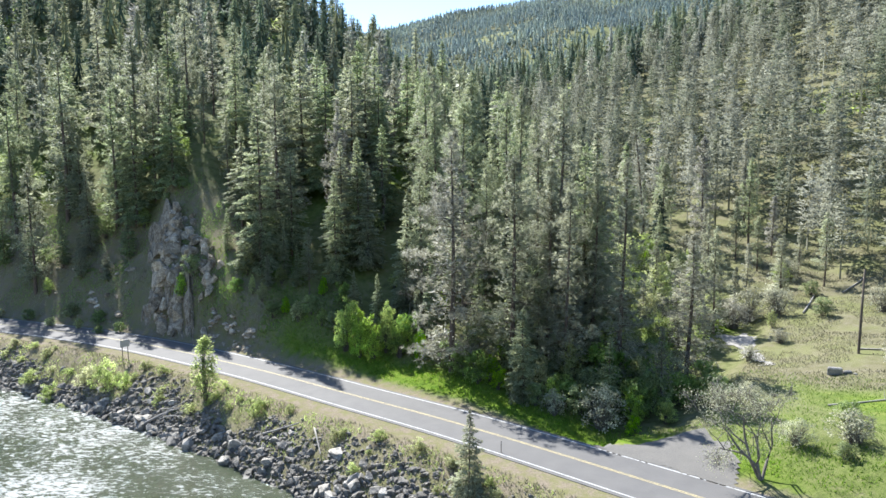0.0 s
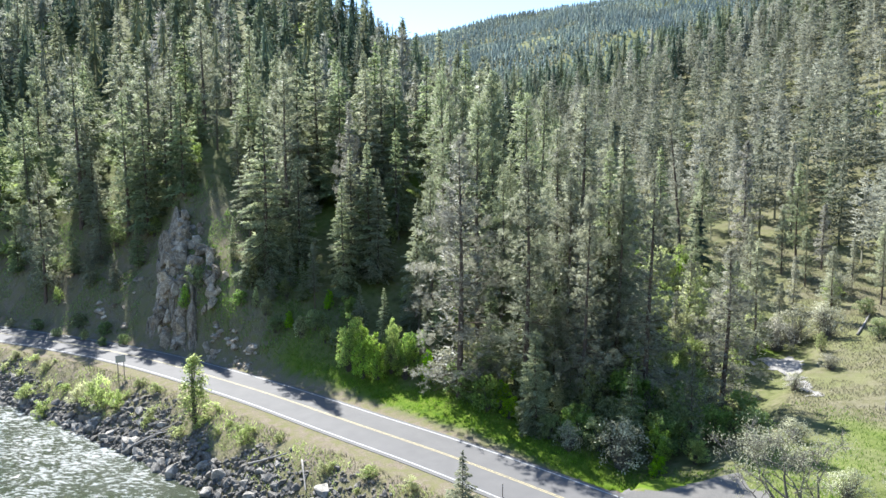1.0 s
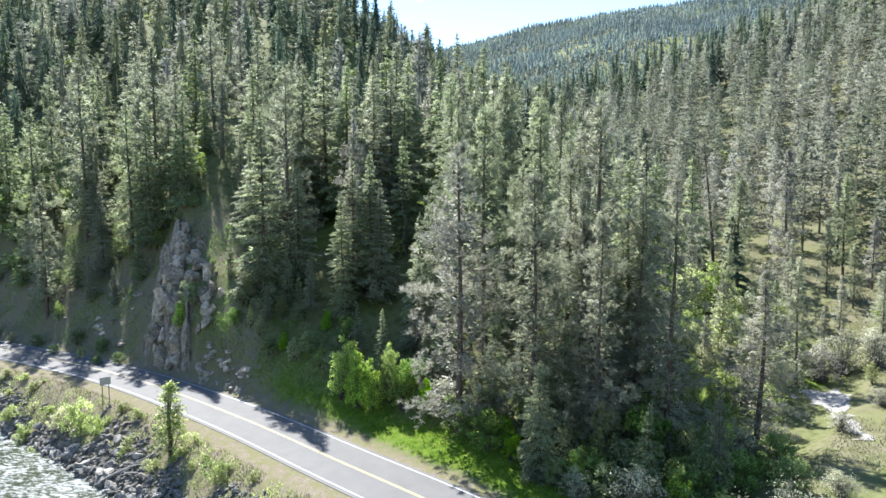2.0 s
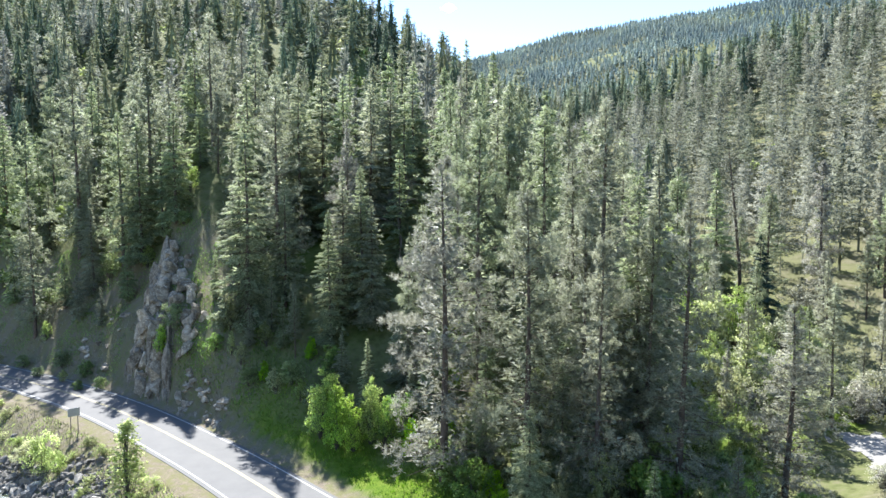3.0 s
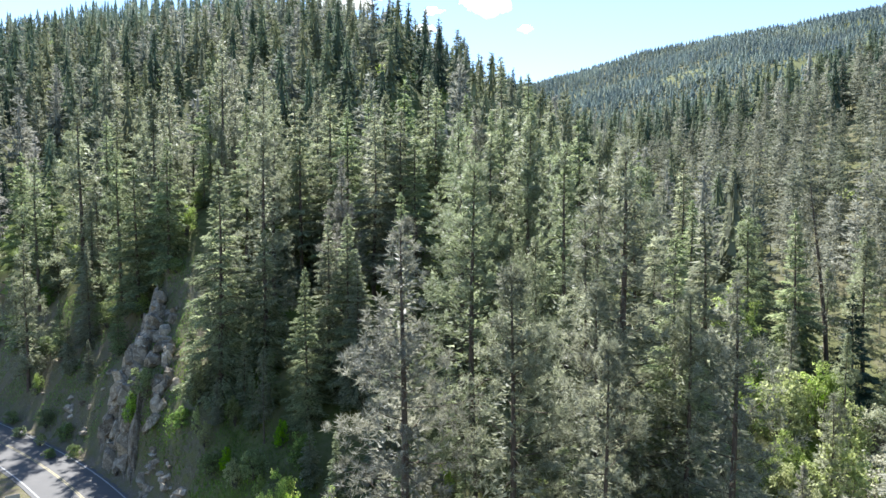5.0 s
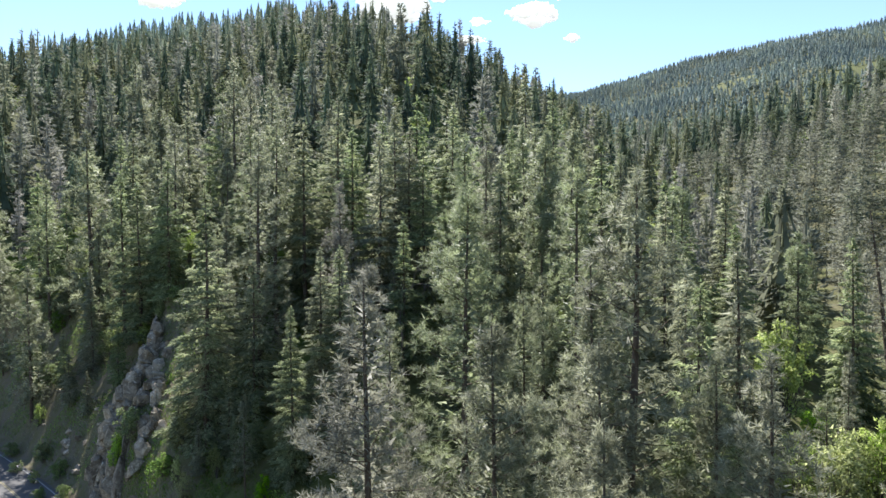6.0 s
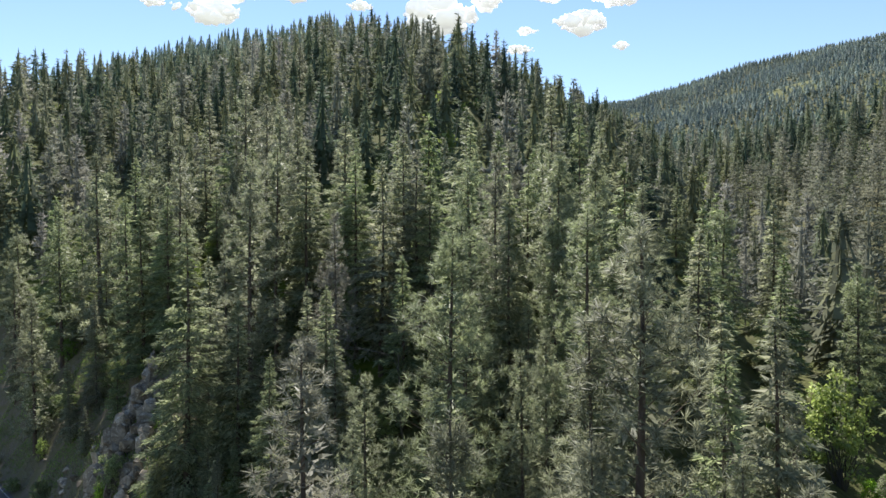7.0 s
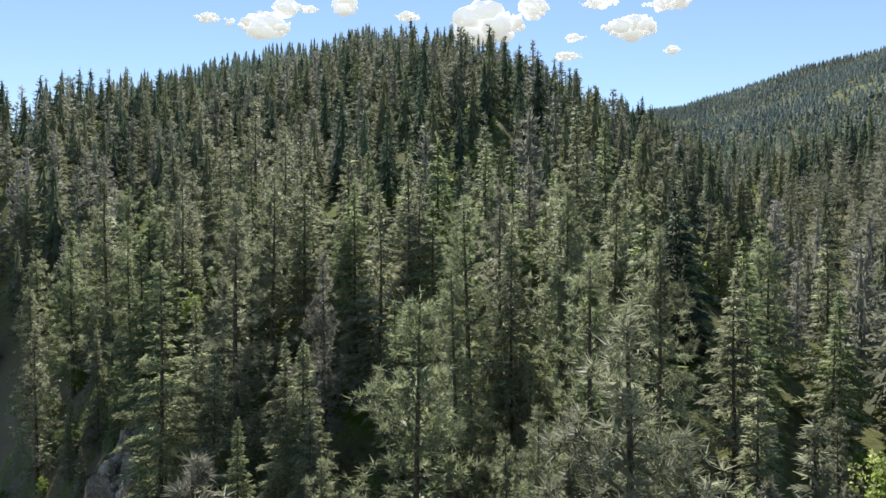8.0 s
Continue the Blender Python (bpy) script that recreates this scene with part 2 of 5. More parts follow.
def water_material():
    m, nt, b = material("river_water", 0.12, 0.5)
    co = world_place(nt)
    mp = nt.nodes.new("ShaderNodeMapping")
    mp.inputs["Rotation"].default_value = (0, 0, radians(36))
    mp.inputs["Scale"].default_value = (0.55, 1.2, 1)
    nt.links.new(co, mp.inputs[0])
    foam_f = noise_tex(nt, mp.outputs[0], 2.3, 7.0, 0.75)
    where = noise_tex(nt, co, 0.11, 3.0)
    add = node(nt, "ShaderNodeMath")
    add.operation = "MULTIPLY_ADD"
    add.inputs[1].default_value = 1.4
    nt.links.new(foam_f, add.inputs[0])
    third = node(nt, "ShaderNodeMath")
    third.operation = "MULTIPLY"
    third.inputs[1].default_value = 0.6
    nt.links.new(where, third.inputs[0])
    nt.links.new(third.outputs[0], add.inputs[2])
    half = node(nt, "ShaderNodeMath")
    half.operation = "MULTIPLY"
    half.inputs[1].default_value = 0.5
    nt.links.new(add.outputs[0], half.inputs[0])
    # rapids upstream with sun glitter painted into the foam's white, calm water below them
    xyz = nt.nodes.new("ShaderNodeSeparateXYZ")
    nt.links.new(co, xyz.inputs[0])
    rapid_glitter = node(nt, "ShaderNodeMapRange")
    for sock, value in (("From Min", -16.0), ("From Max", -48.0), ("To Min", -0.075), ("To Max", 0.03)):
        rapid_glitter.inputs[sock].default_value = value
    nt.links.new(xyz.outputs[0], rapid_glitter.inputs["Value"])
    total = node(nt, "ShaderNodeMath")
    nt.links.new(half.outputs[0], total.inputs[0])
    nt.links.new(rapid_glitter.outputs[0], total.inputs[1])
    foam_glitter = ramp(nt, total.outputs[0], ((0.495, (0, 0, 0)), (0.575, (1, 1, 1))))
    deep = ramp(nt, where, ((0.35, (0.042, 0.052, 0.024)), (0.65, (0.066, 0.074, 0.042))))
    nt.links.new(mix(nt, foam_glitter, deep, (0.36, 0.37, 0.36)), b.inputs["Base Color"])
    nt.links.new(ramp(nt, foam_glitter, ((0.0, (0.1, 0.1, 0.1)), (1.0, (0.7, 0.7, 0.7)))), b.inputs["Roughness"])
    bump(nt, b, foam_f, 0.8, 0.5)
    return m


WATER = water_material()


def plain(name, colour, rough=0.6, metal=0.0):
    m, nt, b = material(name, rough)
    f = noise_tex(nt, place(nt), 9.0, 4.0)
    nt.links.new(mix(nt, f, tuple(c * 0.75 for c in colour), tuple(min(1.0, c * 1.2) for c in colour)), b.inputs["Base Color"])
    b.inputs["Metallic"].default_value = metal
    return m


SIGN_GREY = plain("sign_metal_back", (0.42, 0.43, 0.43), 0.45, 0.5)
STEEL = plain("post_steel", (0.2, 0.17, 0.14), 0.6, 0.2)
CULVERT = plain("rusty_culvert_steel", (0.1, 0.08, 0.065), 0.7, 0.4)


# ---- mesh helpers ----
def mesh_of(name, verts, faces, mat, smooth=False, normals=None):
    """A mesh from numpy arrays; all faces have as many corners as the array is wide."""
    verts, faces = np.asarray(verts, dtype=np.float32), np.asarray(faces, dtype=np.int32)
    me = bpy.data.meshes.new(name)
    k = faces.shape[1]
    me.vertices.add(len(verts))
    me.vertices.foreach_set("co", verts.ravel())
    me.loops.add(faces.size)
    me.loops.foreach_set("vertex_index", faces.ravel())
    me.polygons.add(len(faces))
    me.polygons.foreach_set("loop_start", np.arange(0, faces.size, k, dtype=np.int32))
    me.polygons.foreach_set("use_smooth", np.full(len(faces), smooth))
    me.update(calc_edges=True)
    me.materials.append(mat)
    if normals is not None:
        me.normals_split_custom_set_from_vertices(normals.astype(np.float32))
    return me


def part(name, data, parent, label=""):
    """Links a mesh under a thing."""
    ob = new(name, data)
    ob.parent = parent
    return tagged(ob, label)


def thing(name, label, category, group="", kind=""):
    return tagged(new(name), label, category, group, kind)


def unit(v):
    return v / np.maximum(np.linalg.norm(v, axis=-1, keepdims=True), 1e-9)


def sprays(at, way, length, width, rng, up=None):
    """Slim triangles that stand at the places, point the given ways and lie roughly flat to up."""
    n = len(at)
    way = unit(way)
    face = unit(rng.normal(size=(n, 3)) * 0.85 + (np.array((0, 0, 1.0)) if up is None else up))
    side = unit(np.cross(way, face)) * (width * 0.5)[:, None]
    tip = at + way * length[:, None]
    verts = np.stack((at - side, at + side, tip), 1).reshape(-1, 3)
    return verts


def rounded(v, middle=(0.0, 0.0), lift=1.0, own=0.5):
    """Turns foliage triangles to face outwards from the stem, and gives normals that follow the crown's round form."""
    t = v.reshape(-1, 3, 3).copy()
    c = t.mean(1)
    out = np.column_stack((c[:, :2] - np.array(middle), np.zeros(len(c))))
    out = unit(out) + np.array((0, 0, lift))
    ng = unit(np.cross(t[:, 1] - t[:, 0], t[:, 2] - t[:, 0]))
    back = (ng * out).sum(1) < 0
    t[back] = t[back][:, [1, 0, 2]]
    ng[back] *= -1
    nv = unit(unit(out) * (1 - own) + ng * own)
    return t.reshape(-1, 3), np.repeat(nv, 3, 0)


def tubes(paths, radii, sides=5):
    """Tapered tubes joined into one set: paths is a list of arrays of places, radii a list of arrays."""
    vs, fs, base = [], [], 0
    ring = np.arange(sides) / sides * 2 * np.pi
    for p, r in zip(paths, radii):
        p = np.asarray(p, float)
        d = unit(np.gradient(p, axis=0))
        ref = np.where(np.abs(d[:, 2:3]) > 0.9, np.array([[1.0, 0, 0]]), np.array([[0, 0, 1.0]]))
        a = unit(np.cross(d, ref))
        b = np.cross(d, a)
        v = p[:, None] + (a[:, None] * np.cos(ring)[None, :, None] + b[:, None] * np.sin(ring)[None, :, None]) * np.asarray(r)[:, None, None]
        vs.append(v.reshape(-1, 3))
        for i in range(len(p) - 1):
            for j in range(sides):
                k = (j + 1) % sides
                fs.append((base + i * sides + j, base + i * sides + k, base + (i + 1) * sides + k, base + (i + 1) * sides + j))
        base += len(p) * sides
    return np.concatenate(vs), np.array(fs)


def smooth(a, b, x):
    t = np.clip((x - a) / (b - a), 0, 1)
    return t * t * (3 - 2 * t)


def lattice(x, y, seed):
    h = np.sin(x * 127.1 + y * 311.7 + seed * 74.7) * 43758.5453
    return h - np.floor(h)


def relief(x, y, size, seed=0):
    """Smooth noise from -1 to 1 with bumps of about that size."""
    x, y = np.asarray(x, float) / size, np.asarray(y, float) / size
    i, j = np.floor(x), np.floor(y)
    u, v = x - i, y - j
    u, v = u * u * (3 - 2 * u), v * v * (3 - 2 * v)
    a, b = lattice(i, j, seed), lattice(i + 1, j, seed)
    c, d = lattice(i, j + 1, seed), lattice(i + 1, j + 1, seed)
    return 2 * ((a * (1 - u) + b * u) * (1 - v) + (c * (1 - u) + d * u) * v) - 1


# ---- the plan ----
# the road's line: its white edge line on the river's side
EDGE = np.array([(330, -190), (200, -105), (120, -40), (60, 11.5), (37, 31), (15, 50.3), (0, 63), (-11.4, 71.6), (-27.6, 83.6), (-48.3, 96.6), (-71.7, 107.0),
                 (-105, 118.5), (-150, 128), (-240, 134), (-420, 120), (-900, 60)], float)


def curve(points, step=2.0):
    """A smooth line through the points (Catmull-Rom), sampled evenly."""
    p = np.vstack((2 * points[0] - points[1], points, 2 * points[-1] - points[-2]))
    out = []
    for i in range(1, len(p) - 2):
        n = max(2, int(np.linalg.norm(p[i + 1] - p[i]) / step))
        t = (np.arange(n) / n)[:, None]
        out.append(0.5 * (2 * p[i] + (p[i + 1] - p[i - 1]) * t + (2 * p[i - 1] - 5 * p[i] + 4 * p[i + 1] - p[i + 2]) * t ** 2 + (3 * p[i] - p[i - 1] - 3 * p[i + 1] + p[i + 2]) * t ** 3))
    return np.vstack(out + [points[-1:]])


EDGE_LINE = curve(EDGE, 4.0)
_t = unit(np.gradient(EDGE_LINE, axis=0))
HILLWARD = np.stack((_t[:, 1], -_t[:, 0]), 1)  # across the road, towards the hill
ROAD = EDGE_LINE + HILLWARD * 3.45


def to_line(x, y, line):
    """Signed distance to a line (positive on its right-hand side as it runs) and the place along it."""
    x, y = np.asarray(x, float), np.asarray(y, float)
    flat = np.stack((x.ravel(), y.ravel()), 1)
    dist, side, along = np.empty(len(flat)), np.empty(len(flat)), np.empty(len(flat))
    last = len(line) - 2
    for k in range(0, len(flat), 20000):
        p = flat[k:k + 20000]
        near = ((line ** 2).sum(1) - 2 * p @ line.T).argmin(1)
        best = np.full(len(p), 1e18)
        for j in (near - 1, near):
            i = np.clip(j, 0, last)
            a, ab = line[i], line[i + 1] - line[i]
            t = np.clip(((p - a) * ab).sum(1) / (ab ** 2).sum(1), 0, 1)
            d = p - a - t[:, None] * ab
            q = (d ** 2).sum(1)
            won = q < best
            best = np.where(won, q, best)
            side[k:k + 20000][won] = -np.sign(ab[:, 0] * d[:, 1] - ab[:, 1] * d[:, 0])[won]
            along[k:k + 20000][won] = (i + t)[won]
        dist[k:k + 20000] = np.sqrt(best)
    return (dist * side).reshape(x.shape), along.reshape(x.shape)


# the creek: x, y and the height of its floor, from the culvert up the side valley
CREEK = np.array([(12, 56, -1.6), (16, 62, -1.4), (24, 72, -1.0), (34, 86, -0.4), (43, 98, 0.2), (49, 112, 2.0), (47, 132, 6.0), (42, 165, 12.0), (32, 230, 23.0),
                  (10, 350, 46.0), (-30, 520, 78.0), (-60, 700, 110.0), (-80, 900, 140.0)], float)
CREEK_LINE = curve(CREEK, 5.0)
CENTRE = np.array((20.0, 63.0))

# how far off the hills' crests lie, and how high, by the bearing to the left of north
CREST = np.array([(-120, 320, 60), (-90, 320, 110), (-50, 330, 125), (-33, 370, 118), (-21.5, 434, 98), (-9, 535, 90), (-3, 636, 92), (3, 720, 98), (6.6, 700, 101), (10.7, 600, 110),
                  (15.2, 480, 95), (19.8, 430, 115), (27, 450, 157), (34.6, 500, 182), (39, 560, 186), (43.3, 620, 190), (48.5, 600, 165), (54, 500, 127), (58, 330, 84), (66, 300, 72), (78, 290, 50), (95, 300, 20), (130, 300, 5)], float)
FAR = np.array([(-60, 9), (-45, 11), (-30, 13), (-22, 14), (-20, 15), (-17, 14.8), (-9, 14.2), (-5.5, 13.8), (0, 13.2), (4, 12.3), (8, 11.2), (12, 10.9), (18, 10), (30, 8), (60, 5)], float)
FAR_OFF = 1750.0


def smin(a, b, k):
    h = np.clip(0.5 + 0.5 * (b - a) / k, 0, 1)
    return b * (1 - h) + a * h - k * h * (1 - h)


def height(x, y, rough=True):
    """The ground's height at places in the plan."""
    x, y = np.asarray(x, float), np.asarray(y, float)
    s, _ = to_line(x, y, ROAD)
    river = np.interp(s, (-400, -150, -95, -75, -66, -15.2, -13.6, -11, -7.6, -6.4, -4.2), (90, 30, 8, -4, -8, -8, -5.2, -2.9, -0.5, -0.12, -0.06))
    cut = np.interp(s, (4.3, 5.2, 7.5, 10.5, 17, 36, 100, 310, 900), (-0.06, 0.25, 4.0, 8.2, 13.5, 23, 48, 120, 300))
    bank = np.interp(s, (4.3, 8, 12, 20, 36, 100, 310, 900), (-0.06, 0.5, 1.8, 6.5, 18, 46, 120, 300))
    flat = np.interp(s, (4.3, 8, 14, 24, 36, 100, 310, 900), (-0.06, 0.3, 0.8, 4, 12, 42, 120, 300))
    cut = cut * (1 + 0.33 * smooth(-26, -48, x) * smooth(12, 22, s) * smooth(220, 90, s))
    w1, w2 = smooth(-6, -28, x - 0.3 * (s - 7)), smooth(-8, 10, x)
    hill = cut * w1 + (1 - w1) * (bank * (1 - w2) + flat * w2)
    d, along = to_line(x, y, CREEK_LINE[:, :2])
    floor = np.interp(along, np.arange(len(CREEK_LINE)), CREEK_LINE[:, 2])
    left_side = floor + 0.3 * np.maximum(0, -d - 3) + 0.3 * np.maximum(0, -d - 16)
    right_side = floor + np.interp(d, (0, 2.5, 5, 22, 45, 90, 300), (0, 0.3, 1.4, 4.0, 10, 28, 110))
    side_valley = np.where(d < 0, left_side, right_side)
    hill = np.where(s > 4, smin(hill, side_valley, 4.0), 0)
    near_road = smooth(4.3, 14, s)
    hill = np.where(d > 0, side_valley * near_road, hill)
    spur = np.interp(x + 0.45 * np.maximum(0, s - 11), (-54, -49.5, -47.5, -46, -44, -38, -33, -29, -24), (0, 1, 2.5, 5, 6.2, 5.5, 4, 2.2, 0))
    hill = hill + spur * smooth(4.4, 7.2, s) * (1 + 0.3 * smooth(12, 22, s)) * smooth(70, 26, s)
    z = np.where(s > 4.3, hill, river)
    # the hills far off
    v = np.stack((x - CENTRE[0], y - CENTRE[1]), -1)
    r = np.linalg.norm(v, axis=-1)
    bearing = np.degrees(np.arctan2(-v[..., 0], v[..., 1]))
    off = np.interp(bearing, CREST[:, 0], CREST[:, 1])
    top = np.interp(bearing, CREST[:, 0], CREST[:, 2])
    ahead = smooth(125, 100, np.abs(bearing)) * smooth(5, 40, s)
    w = np.clip((r / off - 0.25) / 0.75, 0, 1) ** 1.7 * ahead
    z = z * (1 - w) + w * np.where(r < off, top, np.maximum(top - 0.3 * (r - off), top - 110))
    far_top = 14 + FAR_OFF * np.tan(np.radians(np.interp(bearing, FAR[:, 0], FAR[:, 1]) + 0.45))
    far_z = np.where(r < FAR_OFF, far_top * np.clip((r - 450) / (FAR_OFF - 450), 0, 1) ** 1.15, far_top - 0.15 * (r - FAR_OFF)) + (26 * relief(x, y, 260, 7) + 13 * relief(x, y, 110, 8)) * smooth(800, 1200, r) * smooth(FAR_OFF, FAR_OFF - 300, r)
    z = np.where(r > off, np.maximum(z, far_z * smooth(130, 60, np.abs(bearing))), z)
    if rough:
        wild = smooth(6, 14, np.abs(s))
        z = z + wild * (0.35 * relief(x, y, 5, 1) + 0.15 * relief(x, y, 1.9, 2)) * smooth(3, 7, np.abs(d)) + wild * 3.5 * relief(x, y, 60, 3) * smooth(130, 260, r)
    return z


# ---- ground, road, river ----
def spread(lo, hi, a, b, step, grow):
    out = list(np.arange(a, b + step / 2, step))
    d = step
    while out[-1] < hi:
        d *= grow
        out.append(out[-1] + d)
    d, low = step, [a]
    while low[-1] > lo:
        d *= grow
        low.append(low[-1] - d)
    return np.array(low[:0:-1] + out)


def build_ground():
    xs, ys = spread(-3200, 3200, -112, 78, 1.0, 1.06), spread(-2500, 3600, 28, 140, 1.0, 1.05)
    gx, gy = np.meshgrid(xs, ys)
    gz = height(gx, gy)
    n, k = gx.shape
    idx = np.arange(n * k).reshape(n, k)
    faces = np.stack((idx[:-1, :-1], idx[:-1, 1:], idx[1:, 1:], idx[1:, :-1]), -1).reshape(-1, 4)
    me = mesh_of("ground", np.stack((gx, gy, gz), -1).reshape(-1, 3), faces, GROUND, True)
    s, _ = to_line(gx, gy, ROAD)
    d, _ = to_line(gx, gy, CREEK_LINE[:, :2])
    jag = 1.2 * relief(gx, gy, 3, 11) + 0.6 * relief(gx, gy, 1.2, 12)
    lush = smooth(5.2, 6.2, s + 0.4 * jag) * smooth(12.5, 9.5, s + jag) * (0.35 + 0.65 * smooth(8, 6.6, s + jag * 0.5) + 0.65 * smooth(-16, -8, gx)).clip(0, 1) * smooth(-52, -46, gx) * smooth(34, 24, gx)
    meadow = (d > 0) & (s > 6)
    lush = np.maximum(lush, np.where(meadow, smooth(33, 26, s + 2 * jag) * 0.9 * smooth(7, 9, s + jag) * smooth(6, 9, d + jag) * (0.4 + 0.6 * smooth(36, 44, gx)), 0))
    lush = np.maximum(lush, 0.85 * smooth(-0.1, 0.5, relief(gx, gy, 22, 13) + 0.4 * relief(gx, gy, 6, 14)) * smooth(14, 20, s) * (d < 0) * smooth(250, 120, gy))
    dry = np.where(d > 2, smooth(2, 6, d + jag) * smooth(8, 20, s), 0) * (0.95 - 0.2 * smooth(112, 135, gy))
    r = np.hypot(gx - CENTRE[0], gy - CENTRE[1])
    dry = np.maximum(dry, smooth(0.4, 0.7, relief(gx, gy, 70, 15) + 0.4 * relief(gx, gy, 20, 16)) * smooth(180, 260, r) * (1 - 0.6 * smooth(700, 900, r)))
    lush = np.maximum(lush, 0.22 * smooth(0.2, 0.5, relief(gx, gy, 95, 25) + 0.55 * relief(gx, gy, 34, 26)) * smooth(850, 950, r))
    lush = np.maximum(lush, 0.3 * smooth(0.35, 0.6, relief(gx, gy, 70, 15) + 0.4 * relief(gx, gy, 20, 16)) * smooth(450, 650, r))
    dry = np.maximum(dry, 0.7 * smooth(0.2, 0.5, relief(gx, gy, 95, 25) + 0.55 * relief(gx, gy, 34, 26)) * smooth(850, 950, r))
    dirt = np.where(s < 0, smooth(-3.3, -3.7, s) * smooth(-11, -7.5, s + jag), smooth(5.9, 4.9, s + 0.3 * jag))
    dirt = np.maximum(dirt, 0.7 * np.where(s < -7, 1, 0))
    dirt = np.maximum(dirt, smooth(4.6, 6, s) * smooth(12 + 9 * smooth(-28, -34, gx), 9 + 7 * smooth(-28, -34, gx), s + jag) * smooth(-20, -27, gx) * (0.85 + 0.35 * relief(gx, gy, 5, 17)).clip(0, 1))
    cover = np.stack((lush, dirt, dry, np.ones_like(lush)), -1).reshape(-1, 4)
    layer = me.color_attributes.new("cover", "FLOAT_COLOR", "POINT")
    layer.data.foreach_set("color", np.clip(cover, 0, 1).astype(np.float32).ravel())
    return tagged(new("ground", me), "valley ground of forest floor, grass and dirt", "ground", kind="structure")


build_ground()
_line = curve(EDGE, 1.5)
_line = _line[(np.abs(_line[:, 0]) < 300)]
_tt = unit(np.gradient(_line, axis=0))
_across = np.stack((_tt[:, 1], -_tt[:, 0]), 1)
_run = np.concatenate(([0], np.cumsum(np.linalg.norm(np.diff(_line, axis=0), axis=1))))


def strip(name, a, b, z, mat, thick=0.0, crown=0.0):
    """A ribbon along the road from a to b metres beyond its river-side edge line."""
    cuts = np.linspace(a, b, 7 if b - a > 3 else 2)
    rows = [np.column_stack((_line + _across * c, np.full(len(_line), z + crown * (1 - abs((c - 3.45) / 3.45) ** 2)))) for c in cuts]
    rows = [np.column_stack((_line + _across * a, np.full(len(_line), z - thick)))] + rows + [np.column_stack((_line + _across * b, np.full(len(_line), z - thick)))] if thick else rows
    v = np.stack(rows, 1)
    n, k = v.shape[:2]
    idx = np.arange(n * k).reshape(n, k)
    f = np.stack((idx[:-1, :-1], idx[1:, :-1], idx[1:, 1:], idx[:-1, 1:]), -1).reshape(-1, 4)
    return mesh_of(name, v.reshape(-1, 3), f, mat, False)


road = tagged(new("road", strip("road", -0.45, 7.35, 0.0, ASPHALT, 0.12, 0.05)), "two-lane grey asphalt road with worn surface", "road", kind="structure")
part("edge_line", strip("edge_line", -0.02, 0.14, 0.006, WHITE_LINE), road, "white painted edge line")
part("edge_line", strip("edge_line", 6.78, 6.94, 0.006, WHITE_LINE), road, "white painted edge line")
part("centre_line", strip("centre_line", 3.30, 3.40, 0.056, YELLOW_LINE), road, "yellow painted centre line")
part("centre_line", strip("centre_line", 3.50, 3.60, 0.056, YELLOW_LINE), road, "yellow painted centre line")


def build_river():
    xs, ys = spread(-1200, 900, -75, 60, 0.7, 1.1), spread(-900, 500, -20, 100, 0.7, 1.1)
    gx, gy = np.meshgrid(xs, ys)
    s, _ = to_line(gx, gy, ROAD)
    gz = -4.95 + 0.16 * relief(gx * 0.8 + gy * 0.6, gy * 1.4, 2.6, 21) + 0.07 * relief(gx, gy, 1.1, 22)
    n, k = gx.shape
    idx = np.arange(n * k).reshape(n, k)
    f = np.stack((idx[:-1, :-1], idx[:-1, 1:], idx[1:, 1:], idx[1:, :-1]), -1).reshape(-1, 4)
    keep = ((s < -11.5) & (s > -90)).ravel()
    f = f[keep[f].all(1)]
    return tagged(new("water", mesh_of("water", np.stack((gx, gy, gz), -1).reshape(-1, 3), f, WATER, True)), "greenish river with white rapids and sun glitter", "river", kind="structure")


build_river()


